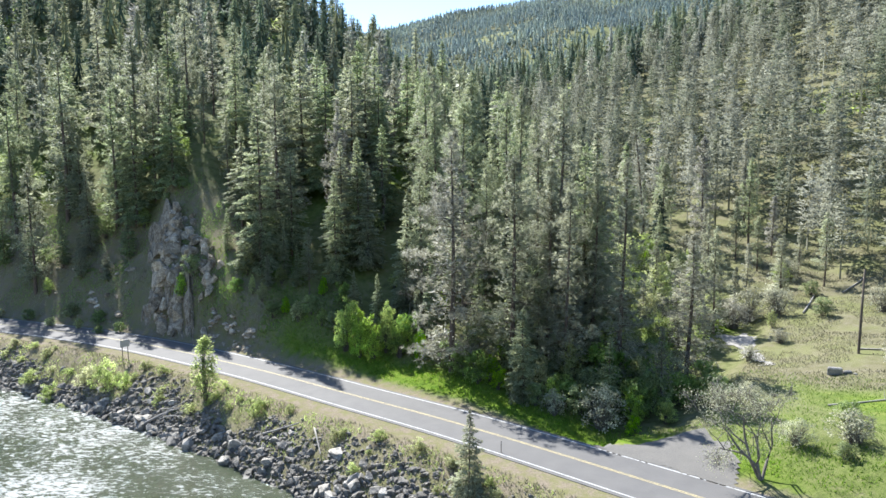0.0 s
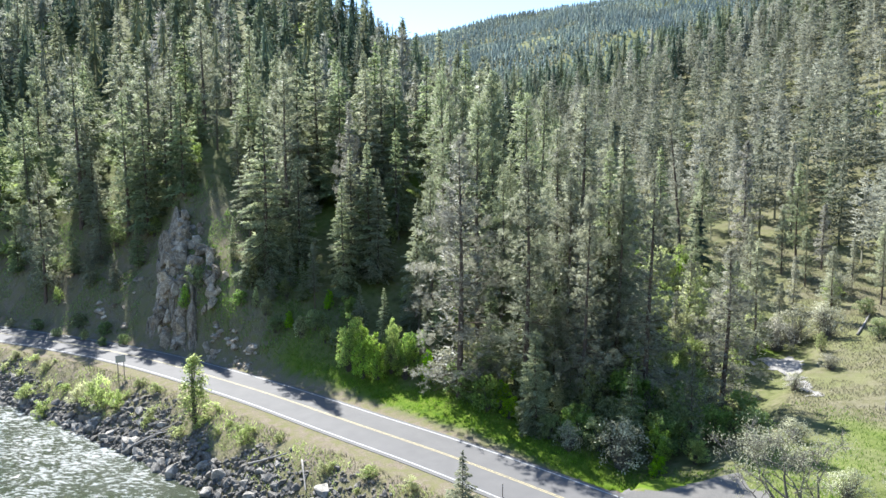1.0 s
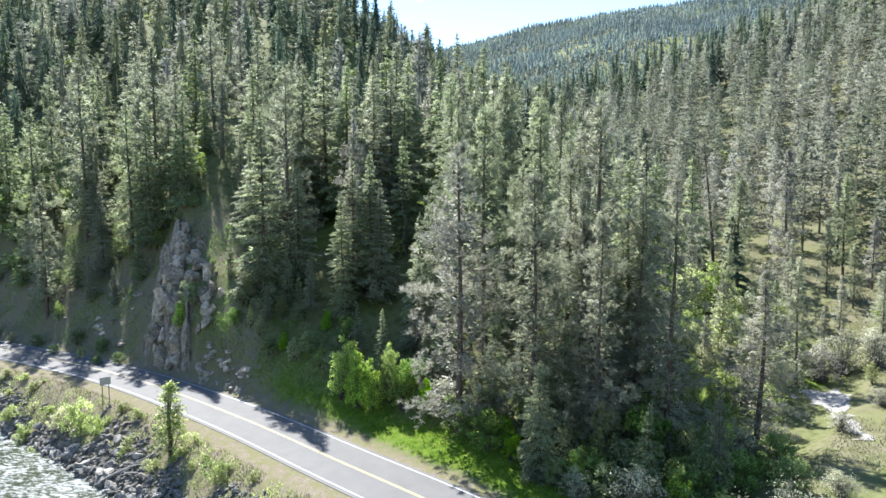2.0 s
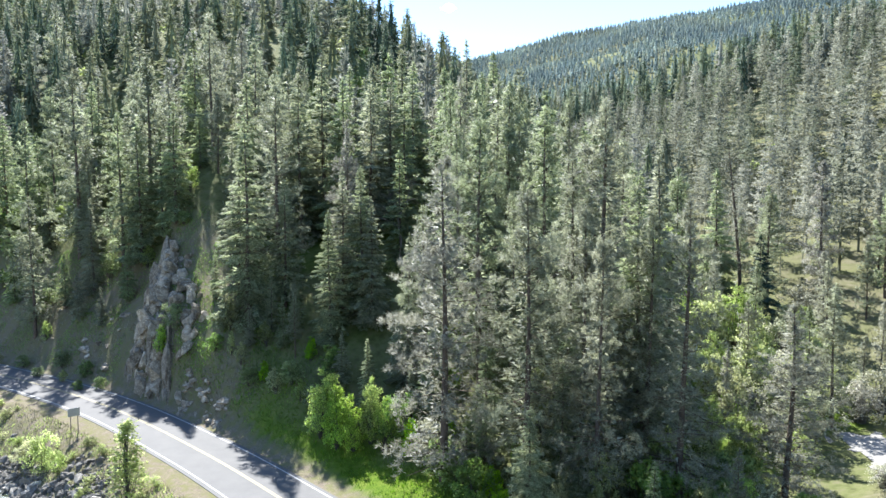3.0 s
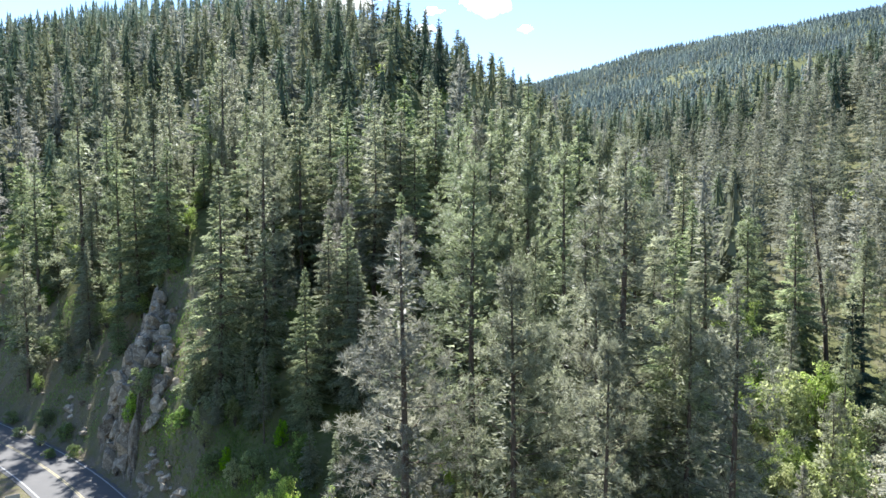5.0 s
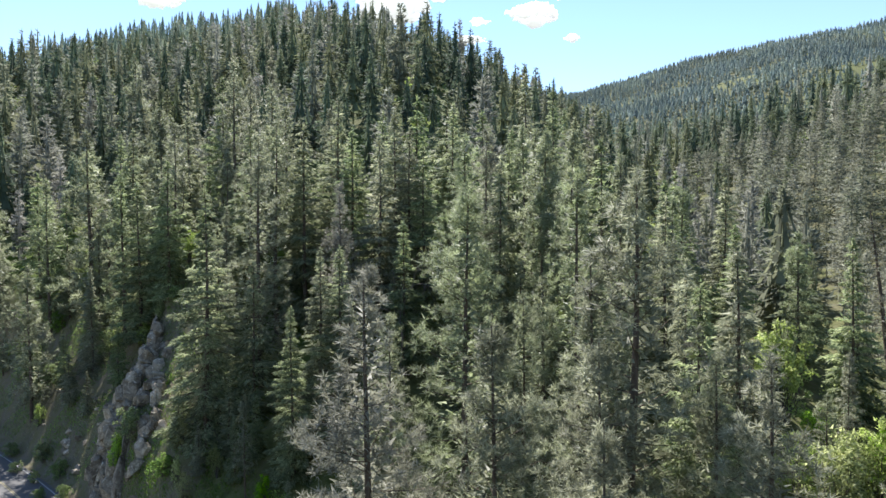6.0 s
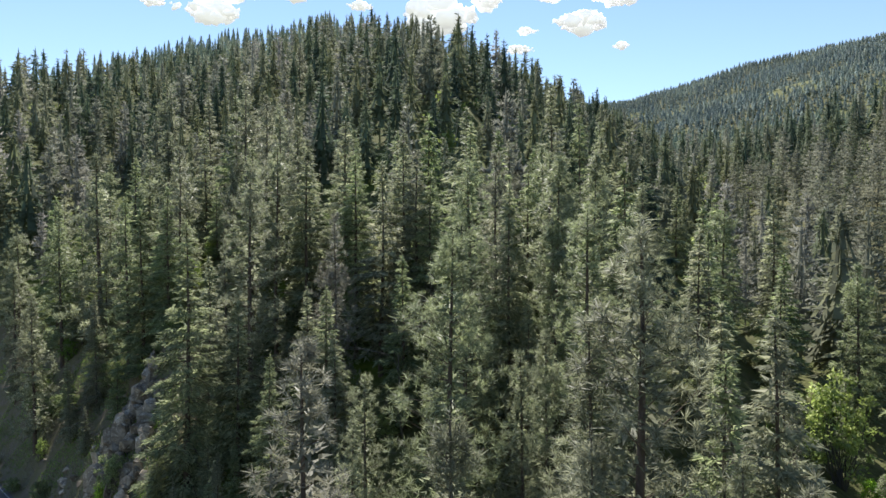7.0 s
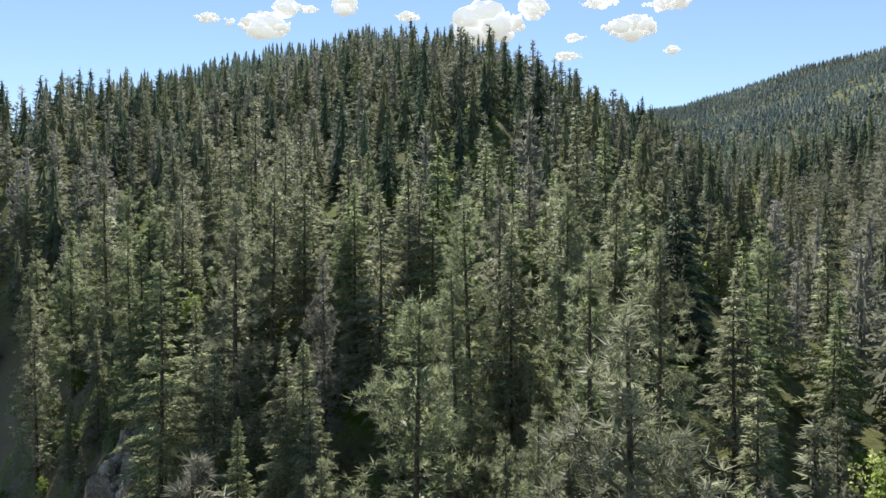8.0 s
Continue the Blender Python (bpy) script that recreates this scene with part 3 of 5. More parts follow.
# ---- trees ----
def conifer(name, seed, tall, wide, kind, branches, per_branch, length, width, bare=0.15, limb_part=0.6, needles=12):
    """Trunk and crown meshes of a conifer. kind: 'fir' with flat drooping boughs, or 'pine' with tufts at the ends of open limbs."""
    rng = np.random.default_rng(seed)
    u = np.sort(rng.random(branches) ** (1.15 if kind == "fir" else 1.0))
    z = tall * (bare + (0.985 - bare) * u)
    if kind == "fir":
        reach = wide * ((1 - u) ** 0.82 * 1.05 + 0.02) * np.minimum(1, 0.7 + u * 2.2)
        rise = np.radians(-14 + 46 * u ** 1.4 + rng.normal(0, 7, branches))
    else:
        reach = wide * ((1 - u) ** 0.62 * 1.0 + 0.03) * np.minimum(1, 0.6 + u * 2.0)
        rise = np.radians(-12 + 55 * u ** 1.3 + rng.normal(0, 10, branches))
    lobes = 1 + 0.15 * np.sin(rng.random() * 6 + 11 * u)
    reach = reach * rng.uniform(0.72, 1.14, branches) * lobes
    az = np.arange(branches) * 2.399 + rng.normal(0, 0.35, branches)
    out = np.stack((np.cos(az), np.sin(az), np.zeros(branches)), 1)
    lat = np.stack((-np.sin(az), np.cos(az), np.zeros(branches)), 1)
    upv = np.array((0, 0, 1.0))
    bend = -0.12 if kind == "fir" else 0.12
    stem_x = tall * 0.006 * np.sin(np.linspace(0, 5, 9) + rng.random() * 6)
    stem_y = tall * 0.006 * np.sin(np.linspace(0, 4, 9) + rng.random() * 6)
    zz = np.linspace(-0.6, tall * 0.985, 9)
    foot = np.stack((np.interp(z, zz, stem_x), np.interp(z, zz, stem_y), z), 1)

    def along(b, v):
        q = reach[b] * v
        return foot[b] + out[b] * (q * np.cos(rise[b]))[:, None] + upv * (q * np.sin(rise[b]) + bend * reach[b] * v * v)[:, None]

    if kind == "fir":
        n = branches * per_branch
        share = np.maximum(reach, 0.15 * wide)
        b = rng.choice(branches, n, p=share / share.sum())
        v = rng.uniform(0.12, 1.0, n) ** 0.75
        half = 0.34 * reach[b] * (1.05 - v) + 0.08 * wide
        sidew = rng.uniform(-1, 1, n)
        at = along(b, v) + lat[b] * (sidew * half)[:, None] - upv * (np.abs(sidew) * half * 0.28 + rng.random(n) * 0.12 * wide * 0.3)[:, None]
        way = lat[b] * (np.sign(sidew) * 0.65)[:, None] + out[b] * 0.75 - upv * rng.uniform(0.05, 0.55, n)[:, None] + rng.normal(0, 0.25, (n, 3))
        ln = length * rng.uniform(0.6, 1.35, n) * (0.65 + 0.5 * reach[b] / wide)
        crown = sprays(at, way, ln, width * ln / length * rng.uniform(0.8, 1.2, n), rng, upv + out[b] * 0.25)
    else:
        tufts, per = max(1, per_branch // needles), needles
        count = branches * tufts
        share = np.maximum(reach, 0.2 * wide)
        b = rng.choice(branches, count, p=share / share.sum())
        clump = rng.integers(0, 4, count)
        clump_v, clump_s = rng.uniform(0.25, 1.0, (branches, 4)), rng.normal(0, 0.24, (branches, 4))
        clump_v[:, 0] = 0.95
        v = np.clip(clump_v[b, clump] + rng.normal(0, 0.09, count), 0.04, 1.06)
        at = along(b, v) + lat[b] * ((clump_s[b, clump] + rng.normal(0, 0.07, count)) * reach[b])[:, None] + upv * rng.normal(0.12, 0.05 * wide, count)[:, None]
        b = np.repeat(b, per)
        n = count * per
        ball = unit(rng.normal(size=(n, 3)))
        at = np.repeat(at, per, 0) + ball * (length * 0.35 * rng.random(n))[:, None]
        way = ball + rng.normal(0, 0.2, (n, 3)) + out[b] * 0.3 + upv * 0.35
        ln = length * rng.uniform(0.7, 1.25, n)
        crown = sprays(at, way, ln, width * rng.uniform(0.8, 1.3, n), rng, rng.normal(size=(n, 3)))
    inner = 500 if length > 0.45 else 1100
    ui = rng.random(inner) ** 1.2
    ai, ri = rng.random(inner) * 6.283, wide * (1 - ui) ** 0.7 * rng.uniform(0.08, 0.55, inner)
    oi = np.stack((np.cos(ai), np.sin(ai), np.zeros(inner)), 1)
    ati = oi * ri[:, None] + upv * (tall * (bare + (0.93 - bare) * ui))[:, None]
    li = rng.uniform(0.7, 1.3, inner) * wide * (0.15 if length > 0.45 else 0.1)
    crown = np.vstack((crown, sprays(ati, oi + rng.normal(0, 0.4, (inner, 3)), li, li * 0.4, rng)))
    tops = 24
    tz = np.column_stack((np.full(tops, stem_x[-1]), np.full(tops, stem_y[-1]), tall * (1 - 0.045 * rng.random(tops))))
    tway = np.column_stack((rng.normal(0, 0.6, (tops, 2)), rng.uniform(0.3, 1.1, tops)))
    crown = np.vstack((crown, sprays(tz, tway, np.full(tops, length * 0.9), np.full(tops, width), rng)))
    crown, nv = rounded(crown, own=0.5 if kind == "pine" else 0.55)
    cm = mesh_of(name + "_crown", crown, np.arange(len(crown)).reshape(-1, 3), CROWN_MATERIAL[name], True, nv)
    paths = [np.stack((stem_x, stem_y, zz), 1)]
    girth = 0.0115 * tall
    radii = [girth * np.linspace(1.15, 0.12, 9)]
    for i in range(branches):
        if rng.random() < limb_part:
            one = np.array([i, i, i])
            paths.append(along(one, np.array((0.0, 0.5, 0.95))))
            radii.append(max(0.018, 0.0028 * tall * (1 - u[i] * 0.7)) * np.array((1, 0.65, 0.25)))
    for i in range(int(14 * bare / 0.15)):  # dead stubs under the crown
        h0, a0 = tall * bare * rng.uniform(0.35, 1.2), rng.random() * 6.28
        q = wide * rng.uniform(0.15, 0.5)
        paths.append(np.array([(0, 0, h0), (q * 0.5 * np.cos(a0), q * 0.5 * np.sin(a0), h0 - 0.05), (q * np.cos(a0), q * np.sin(a0), h0 - 0.25)]))
        radii.append(np.array((0.035, 0.025, 0.01)))
    tv, tf = tubes(paths[:1], radii[:1], 8)
    lv, lf = tubes(paths[1:], radii[1:], 3)
    tm = mesh_of(name + "_trunk", np.vstack((tv, lv)), np.vstack((tf, lf + len(tv))), BARK, True)
    return tm, cm


CROWN_MATERIAL = {}
PROTOTYPES = {}


def prototype(key, name, mat, label, seed, tall, wide, kind, *more, **extra):
    CROWN_MATERIAL[key] = mat
    tm, cm = conifer(key, seed, tall, wide, kind, *more, **extra)
    PROTOTYPES[key] = (name, label, tm, cm, tall, wide)


PINE_LABEL, PALE_LABEL = "tall ponderosa pine with grey-green tufted needles", "ponderosa pine with thin pale greyish needles"
FIR_LABEL, DARK_LABEL = "tall douglas fir with dense drooping dark-green boughs", "small conical fir with very dark green boughs"
for i in range(3):
    prototype(f"pine_fine_{i}", "pine_tree", PINE, PINE_LABEL, 10 + i, 26, 4.9, "pine", 116, 220, 0.38, 0.04, bare=(0.05, 0.09, 0.13)[i], needles=22)
    prototype(f"fir_fine_{i}", "fir_tree", FIR, FIR_LABEL, 20 + i, 28, 5.5, "fir", 160, 120, 0.52, 0.135, bare=(0.03, 0.05, 0.08)[i])
prototype("pale_fine_0", "pine_tree", PINE_PALE, PALE_LABEL, 31, 25, 5.0, "pine", 112, 220, 0.38, 0.04, bare=0.06, needles=22)
prototype("dark_fine_0", "fir_tree", FIR_DARK, DARK_LABEL, 33, 10, 2.4, "fir", 90, 70, 0.42, 0.12, bare=0.05)
for i in range(4):
    prototype(f"pine_{i}", "pine_tree", PINE, PINE_LABEL, 40 + i, 25, 4.1, "pine", 84, 96, 0.5, 0.09, bare=(0.1, 0.16, 0.24, 0.13)[i], limb_part=0.4, needles=12)
    prototype(f"fir_{i}", "fir_tree", FIR, FIR_LABEL, 50 + i, 26, 4.8, "fir", 100, 58, 0.8, 0.24, bare=(0.05, 0.08, 0.12, 0.06)[i], limb_part=0.2)
prototype("pale_0", "pine_tree", PINE_PALE, PALE_LABEL, 61, 24, 3.6, "pine", 76, 84, 0.5, 0.09, bare=0.15, limb_part=0.5, needles=12)

planted = []
first = {}


def plant(key, x, y, tall=None, top=None, wide=1.0, turn=None, lean=0.0):
    """Plants a tree of a prototype at a place, as tall as said or up to a given height."""
    name, label, tm, cm, h0, w0 = PROTOTYPES[key]
    z = float(height(np.array([x]), np.array([y]))[0])
    tall = (top - z) if tall is None else tall
    k = tall / h0
    rng = random.Random(int(x * 71 + y * 137))
    m = pose(x, y, z - 0.1, lean, 0, rng.uniform(0, 360) if turn is None else turn) @ Matrix.Diagonal((k * wide, k * wide, k, 1))
    if key not in first:
        ob = thing(name, label, "tree", "forest trees")
        part("trunk", tm, ob, "furrowed dark brown trunk with limbs")
        part("crown", cm, ob)
        ob.matrix_basis = m
        first[key] = Matrix.Identity(4), ob
    else:
        src = first[key][1]
        ob = copy_thing(src, Matrix.Identity(4))
        ob.matrix_basis = m
    planted.append((x, y, tall))
    return ob


# trees that stand out: prototype, x, y, height of the top above the road, width
KEY_TREES = [
    ("fir_fine_0", -27.9, 102.6, 36.8, 0.95), ("fir_fine_1", -13.0, 103.5, 30.9, 1.0), ("fir_fine_2", -15.8, 104.6, 30.7, 0.9), ("fir_fine_1", -16.0, 99.7, 25.5, 0.9),
    ("pine_fine_0", -27.0, 110.6, 43.0, 1.0), ("fir_fine_2", -20.9, 121.5, 45.0, 1.0), ("fir_fine_0", -26.5, 128.5, 50.4, 1.0), ("fir_fine_1", -17.6, 127.1, 48.1, 1.0),
    ("fir_fine_2", -13.8, 123.0, 44.9, 1.0), ("pale_fine_0", -17.3, 111.4, 37.3, 0.8), ("pine_fine_1", -2.8, 111.0, 41.9, 1.1), ("pine_fine_2", 2.9, 93.3, 35.7, 1.0),
    ("pale_fine_0", 1.1, 80.3, 30.1, 1.08), ("pine_fine_0", 15.0, 86.5, 35.5, 1.15), ("pine_fine_1", 9.6, 102.3, 37.4, 1.0), ("pine_fine_2", 4.8, 111.4, 36.7, 0.9),
    ("pine_fine_0", -2.2, 116.6, 43.3, 0.9), ("pine_fine_0", 12.3, 108.6, 38.8, 0.95), ("fir_2", 0.4, 112.6, 39.8, 0.8), ("pine_0", -52.6, 126.5, 47.9, 1.0), ("pine_fine_1", 6.2, 97.3, 27.5, 0.9), ("fir_fine_1", 18.9, 89.3, 29.4, 0.95),
    ("fir_fine_2", 21.0, 92.9, 31.4, 0.9), ("pine_fine_2", 13.4, 84.3, 26.6, 0.9), ("pine_fine_0", 21.4, 79.4, 26.8, 1.0), ("dark_fine_0", 41.5, 129.0, 21.2, 1.0),
    ("pine_1", -1.6, 131.4, 45.6, 1.0), ("fir_1", -4.0, 133.5, 44.1, 1.0), ("fir_2", -7.0, 131.0, 47.6, 1.0), ("fir_3", -11.3, 121.3, 42.2, 1.0),
    ("pine_0", 1.0, 153.0, 46.0, 1.0), ("fir_0", 7.0, 153.8, 46.3, 0.9), ("dark_fine_0", 8.3, 143.0, 44.3, 1.0), ("fir_1", 9.3, 181.0, 44.7, 1.0), ("pine_3", -8.1, 201.7, 60.0, 1.1),
    ("fir_2", 15.4, 132.7, 36.5, 1.0), ("fir_3", 16.1, 120.0, 35.7, 1.0), ("fir_0", 23.4, 134.0, 31.2, 1.0), ("pine_0", -52.0, 140.0, 60.7, 1.0), ("pine_3", -31.5, 120.8, 46.1, 1.0),
    ("pine_1", -59.0, 130.8, 51.0, 1.1), ("pine_0", -72.0, 129.3, 48.1, 1.1), ("fir_1", -122.6, 203.8, 72.5, 1.1), ("pine_3", -133.8, 203.5, 82.5, 1.1), ("pine_0", -101.8, 146.0, 43.3, 1.0),
    ("pine_3", -73.0, 119.2, 27.0, 1.0), ("fir_2", -68.4, 127.6, 33.0, 0.9), ("pine_0", -83.6, 131.5, 40.7, 1.0), ("pine_1", -116.1, 244.0, 99.8, 1.2), ("fir_0", -56.0, 123.0, 39.0, 1.0),
    ("fir_3", -28.2, 122.3, 45.6, 1.0), ("fir_1", 35.7, 132.3, 31.3, 0.9),
    ("pale_fine_0", 30.7, 82.3, 17.8, 1.4), ("pine_3", 42.1, 103.2, 17.3, 1.1), ("pine_fine_2", 14.4, 76.8, 24.1, 0.9), ("pine_fine_0", 19.4, 85.4, 25.6, 1.0), ("fir_fine_0", 9.0, 74.0, 10.6, 1.25),
    # The fir at (-33.0, 111.0) is added to shade the slope below it.
    ("pine_2", -19.5, 97.3, 17.6, 0.7), ("fir_2", -33.0, 111.0, 33.0, 1.0), ("fir_1", -23.5, 104.5, 29.0, 1.0), ("pine_fine_1", 12.4, 89.0, 30.9, 1.0), ("pine_fine_2", 8.4, 80.3, 27.9, 1.0), ("fir_fine_0", -5.1, 94.6, 23.0, 0.9), ("pine_0", 2.8, 117.3, 43.0, 1.0),
    ("pine_1", 4.6, 113.4, 42.2, 1.0), ("fir_2", -15.9, 118.5, 43.3, 1.0), ("fir_3", -16.2, 131.5, 50.2, 1.0), ("pine_3", -40.0, 132.5, 53.9, 1.0), ("fir_fine_1", 3.2, 109.0, 29.8, 0.8), ("pine_fine_1", -1.3, 105.7, 36.6, 0.95),
    ("pine_fine_0", 7.3, 99.8, 28.5, 0.9), ("fir_fine_2", -11.4, 102.2, 27.0, 0.9), ("pine_fine_1", -3.1, 93.0, 26.0, 0.95), ("fir_0", -52.6, 124.0, 38.0, 1.0), ("pine_0", -60.2, 124.3, 40.8, 1.0),
    ("pine_3", -37.7, 118.9, 35.3, 0.9), ("fir_1", -32.5, 128.9, 47.8, 1.0), ("pine_1", -44.9, 128.6, 44.3, 1.0), ("fir_2", -37.4, 123.6, 46.4, 1.0), ("fir_0", -82.2, 164.7, 64.1, 1.0),
    # The firs at (-52.2, 127.8) and (-49.0, 130.0) are added to cast shade.
    ("fir_3", -95.3, 139.5, 42.6, 1.0), ("fir_1", -81.4, 133.7, 29.0, 1.0), ("fir_1", 16.7, 124.4, 35.6, 1.0), ("fir_1", -34.0, 106.0, 20.0, 0.9), ("fir_3", -21.5, 98.5, 15.0, 0.95), ("fir_2", -29.0, 104.0, 18.0, 0.9), ("fir_0", -24.0, 101.0, 18.0, 0.9), ("fir_1", 4.5, 84.0, 14.0, 0.95), ("fir_3", 11.5, 80.5, 12.5, 1.0), ("fir_2", -1.5, 88.5, 14.0, 0.95), ("fir_fine_1", -64.5, 122.5, 27.0, 0.8), ("fir_0", -52.2, 127.8, 41.0, 0.9), ("fir_3", -49.0, 130.0, 43.0, 0.9), ("fir_fine_0", 13.6, 86.5, 24.4, 0.9),
]
# young firs that fill the forest edge: prototype, x, y, height
for key, x, y, tall in [("fir_1", -20.5, 100.5, 7.0), ("fir_3", -26.0, 99.0, 5.0), ("fir_0", -30.5, 101.5, 6.5), ("fir_2", -12.5, 93.5, 6.5), ("fir_0", -9.0, 91.5, 7.5), ("fir_1", -3.5, 88.0, 7.0), ("fir_3", 3.0, 81.5, 6.0), ("fir_2", 12.8, 76.5, 7.0), ("fir_1", 17.0, 78.5, 8.0),
                        ("fir_0", -58.5, 116.0, 6.0), ("fir_2", -64.0, 118.0, 8.0), ("fir_1", -69.0, 121.5, 9.0), ("fir_3", -76.0, 123.0, 8.0), ("fir_0", -83.0, 126.5, 10.0), ("fir_2", -90.0, 128.0, 9.0), ("fir_1", -55.5, 118.5, 9.0)]:
    plant(key, x, y, tall=tall)
for key, x, y, top, wide in KEY_TREES:
    plant(key, x, y, top=top, wide=wide)


def forest_mask(x, y):
    """How thick the woods stand at places in the plan, from 0 to 1."""
    s, _ = to_line(x, y, ROAD)
    d, _ = to_line(x, y, CREEK_LINE[:, :2])
    r = np.hypot(x - CENTRE[0], y - CENTRE[1])
    m = np.where(x < -24, smooth(8.5, 13, s), smooth(11, 17, s))
    m = m * np.where((x > -53) & (x < -34) & (s < 16), 0, 1)
    m = m * np.where(np.abs(d) < 4, 0.15, 1)
    meadow = np.where(d > 0, smooth(111, 125, y + 0.1 * x) * (0.75 + 0.2 * smooth(170, 300, r)), 1)
    m = m * meadow
    m = m * np.where((d < 0) & (d > -18) & (y > 74) & (y < 134), 0.1, 1)
    gaps = smooth(0.45, 0.7, relief(x, y, 70, 15) + 0.4 * relief(x, y, 20, 16)) * smooth(160, 240, r)
    bearing = np.degrees(np.arctan2(-(x - CENTRE[0]), y - CENTRE[1]))
    glade = smooth(1.0, 0.6, ((bearing - 54) / 7) ** 2 + ((r - 385) / 55) ** 2 + 0.5 * relief(x, y, 18, 18))
    far_gaps = smooth(0.2, 0.5, relief(x, y, 95, 25) + 0.55 * relief(x, y, 34, 26)) * smooth(850, 950, r) * smooth(FAR_OFF - 60, FAR_OFF - 260, r)
    return m * (1 - 0.88 * smooth(850, 650, r) * gaps) * (1 - 0.85 * glade) * (1 - 0.9 * far_gaps)


def scatter(n, lo, hi, gap, seed, taken=()):
    """Places no nearer to one another than gap, in a box of the plan, where woods grow."""
    rng = np.random.default_rng(seed)
    p = rng.uniform(lo, hi, (n, 2))
    p = p[rng.random(n) < forest_mask(p[:, 0], p[:, 1])]
    cells, out = {}, []
    for q in taken:
        cells.setdefault((int(q[0] // gap), int(q[1] // gap)), []).append(q)
    for q in p:
        i, j = int(q[0] // gap), int(q[1] // gap)
        if all((q[0] - o[0]) ** 2 + (q[1] - o[1]) ** 2 > gap * gap for a in (i - 1, i, i + 1) for b in (j - 1, j, j + 1) for o in cells.get((a, b), ())):
            cells.setdefault((i, j), []).append(q)
            out.append(q)
    return np.array(out)


rng_fill = random.Random(5)
near = scatter(9000, (-105.0, 60.0), (66.0, 152.0), 6.4, 1, [(a, b) for a, b, _ in planted])
for x, y in near:
    s, _ = to_line(np.array([x]), np.array([y]), ROAD)
    pine_share = 0.35 + 0.3 * float(relief(x, y, 25, 31)) + (0.3 if x > 25 else 0)
    pick = rng_fill.random()
    key = f"pine_{rng_fill.randrange(4)}" if pick < pine_share else ("pale_0" if pick > 0.97 else f"fir_{rng_fill.randrange(4)}")
    tall = rng_fill.uniform(17, 25)
    if s[0] < 42 and -34 < x < 34:
        tall = rng_fill.uniform(9, 17)
    if x > 34:
        tall = rng_fill.uniform(16, 24)
        key = f"pine_{rng_fill.randrange(1, 4)}" if pick < 0.8 else "pale_0"
    if x > 22 and y < 137:
        tall = rng_fill.uniform(8, 14)
        key = f"pine_{rng_fill.randrange(4)}" if pick < 0.6 else "pale_0"
    plant(key, x, y, tall=tall, wide=rng_fill.uniform(0.85, 1.15))


def low_conifer(rng, tall, wide, kind, branches, per_branch, length, width, bare, solid=True):
    """A small conifer for woods: boughs in whorls with slim sprays, conical (fir) or open and round-topped (pine)."""
    u = np.sort(rng.random(branches)) ** 0.9
    fir = kind == "fir"
    reach = wide * ((1 - u) ** (0.85 if fir else 0.55) + 0.03) * np.minimum(1, 0.62 + 2.2 * u) * rng.uniform(0.65, 1.15, branches)
    reach *= 1 + 0.18 * np.sin(u * 13 + rng.random() * 6)
    rise = np.radians((-20 + 50 * u ** 1.6) if fir else (-8 + 50 * u ** 1.4))
    az = np.arange(branches) * 2.399 + rng.normal(0, 0.4, branches)
    out = np.stack((np.cos(az), np.sin(az), np.zeros(branches)), 1)
    lat = np.stack((-np.sin(az), np.cos(az), np.zeros(branches)), 1)
    n = branches * per_branch
    share = np.maximum(reach, 0.18 * wide)
    b = rng.choice(branches, n, p=share / share.sum())
    v = rng.uniform(0.08, 1.0, n) ** (0.75 if fir else 0.5)
    q = reach[b] * v
    side = rng.uniform(-1, 1, n)
    half = 0.36 * reach[b] * (1.1 - v) + 0.07 * wide
    z = tall * (bare + (0.97 - bare) * u[b]) + q * np.sin(rise[b]) - np.abs(side) * half * (0.3 if fir else 0.0)
    at = out[b] * (q * np.cos(rise[b]))[:, None] + lat[b] * (side * half)[:, None] + np.array((0, 0, 1.0)) * z[:, None]
    way = out[b] * 0.8 + lat[b] * (side * 0.7)[:, None] + rng.normal(0, 0.28 if fir else 0.55, (n, 3)) + np.array((0, 0, 1.0)) * ((-0.3 if fir else 0.25) + 0.7 * u[b] ** 3)[:, None]
    ln = length * rng.uniform(0.6, 1.3, n) * (0.5 + 0.6 * reach[b] / wide)
    v = sprays(at, way, ln, width * ln / length, rng)
    tops = np.array([[[0, 0, tall], [-0.14 * math.cos(a), -0.14 * math.sin(a), tall * 0.93], [0.14 * math.cos(a), 0.14 * math.sin(a), tall * 0.93]] for a in (0.0, 1.05, 2.1)]).reshape(-1, 3)
    r = 0.011 * tall
    stem = np.array([[-r, 0, -0.8], [r, 0, -0.8], [0, 0, tall * 0.92], [0, -r, -0.8], [0, r, -0.8], [0, 0, tall * 0.92]])
    if solid:
        core = tiered_conifer(rng, tall * 0.9, wide * (0.66 if fir else 0.36), 7, 7) + np.array((0, 0, tall * bare))
        core[:, 2] = np.minimum(core[:, 2], tall * 0.97)
    else:
        m = 150
        ui, ai = rng.random(m) ** 1.1, rng.random(m) * 6.283
        oi = np.stack((np.cos(ai), np.sin(ai), np.zeros(m)), 1)
        ri = wide * (1 - ui) ** 0.7 * rng.uniform(0.05, 0.5, m)
        core = sprays(oi * ri[:, None] + np.array((0, 0, 1.0)) * (tall * (bare + (0.94 - bare) * ui))[:, None], oi + rng.normal(0, 0.5, (m, 3)), rng.uniform(0.7, 1.2, m), np.full(m, 0.42), rng)
    return np.vstack((v, core, tops, stem))


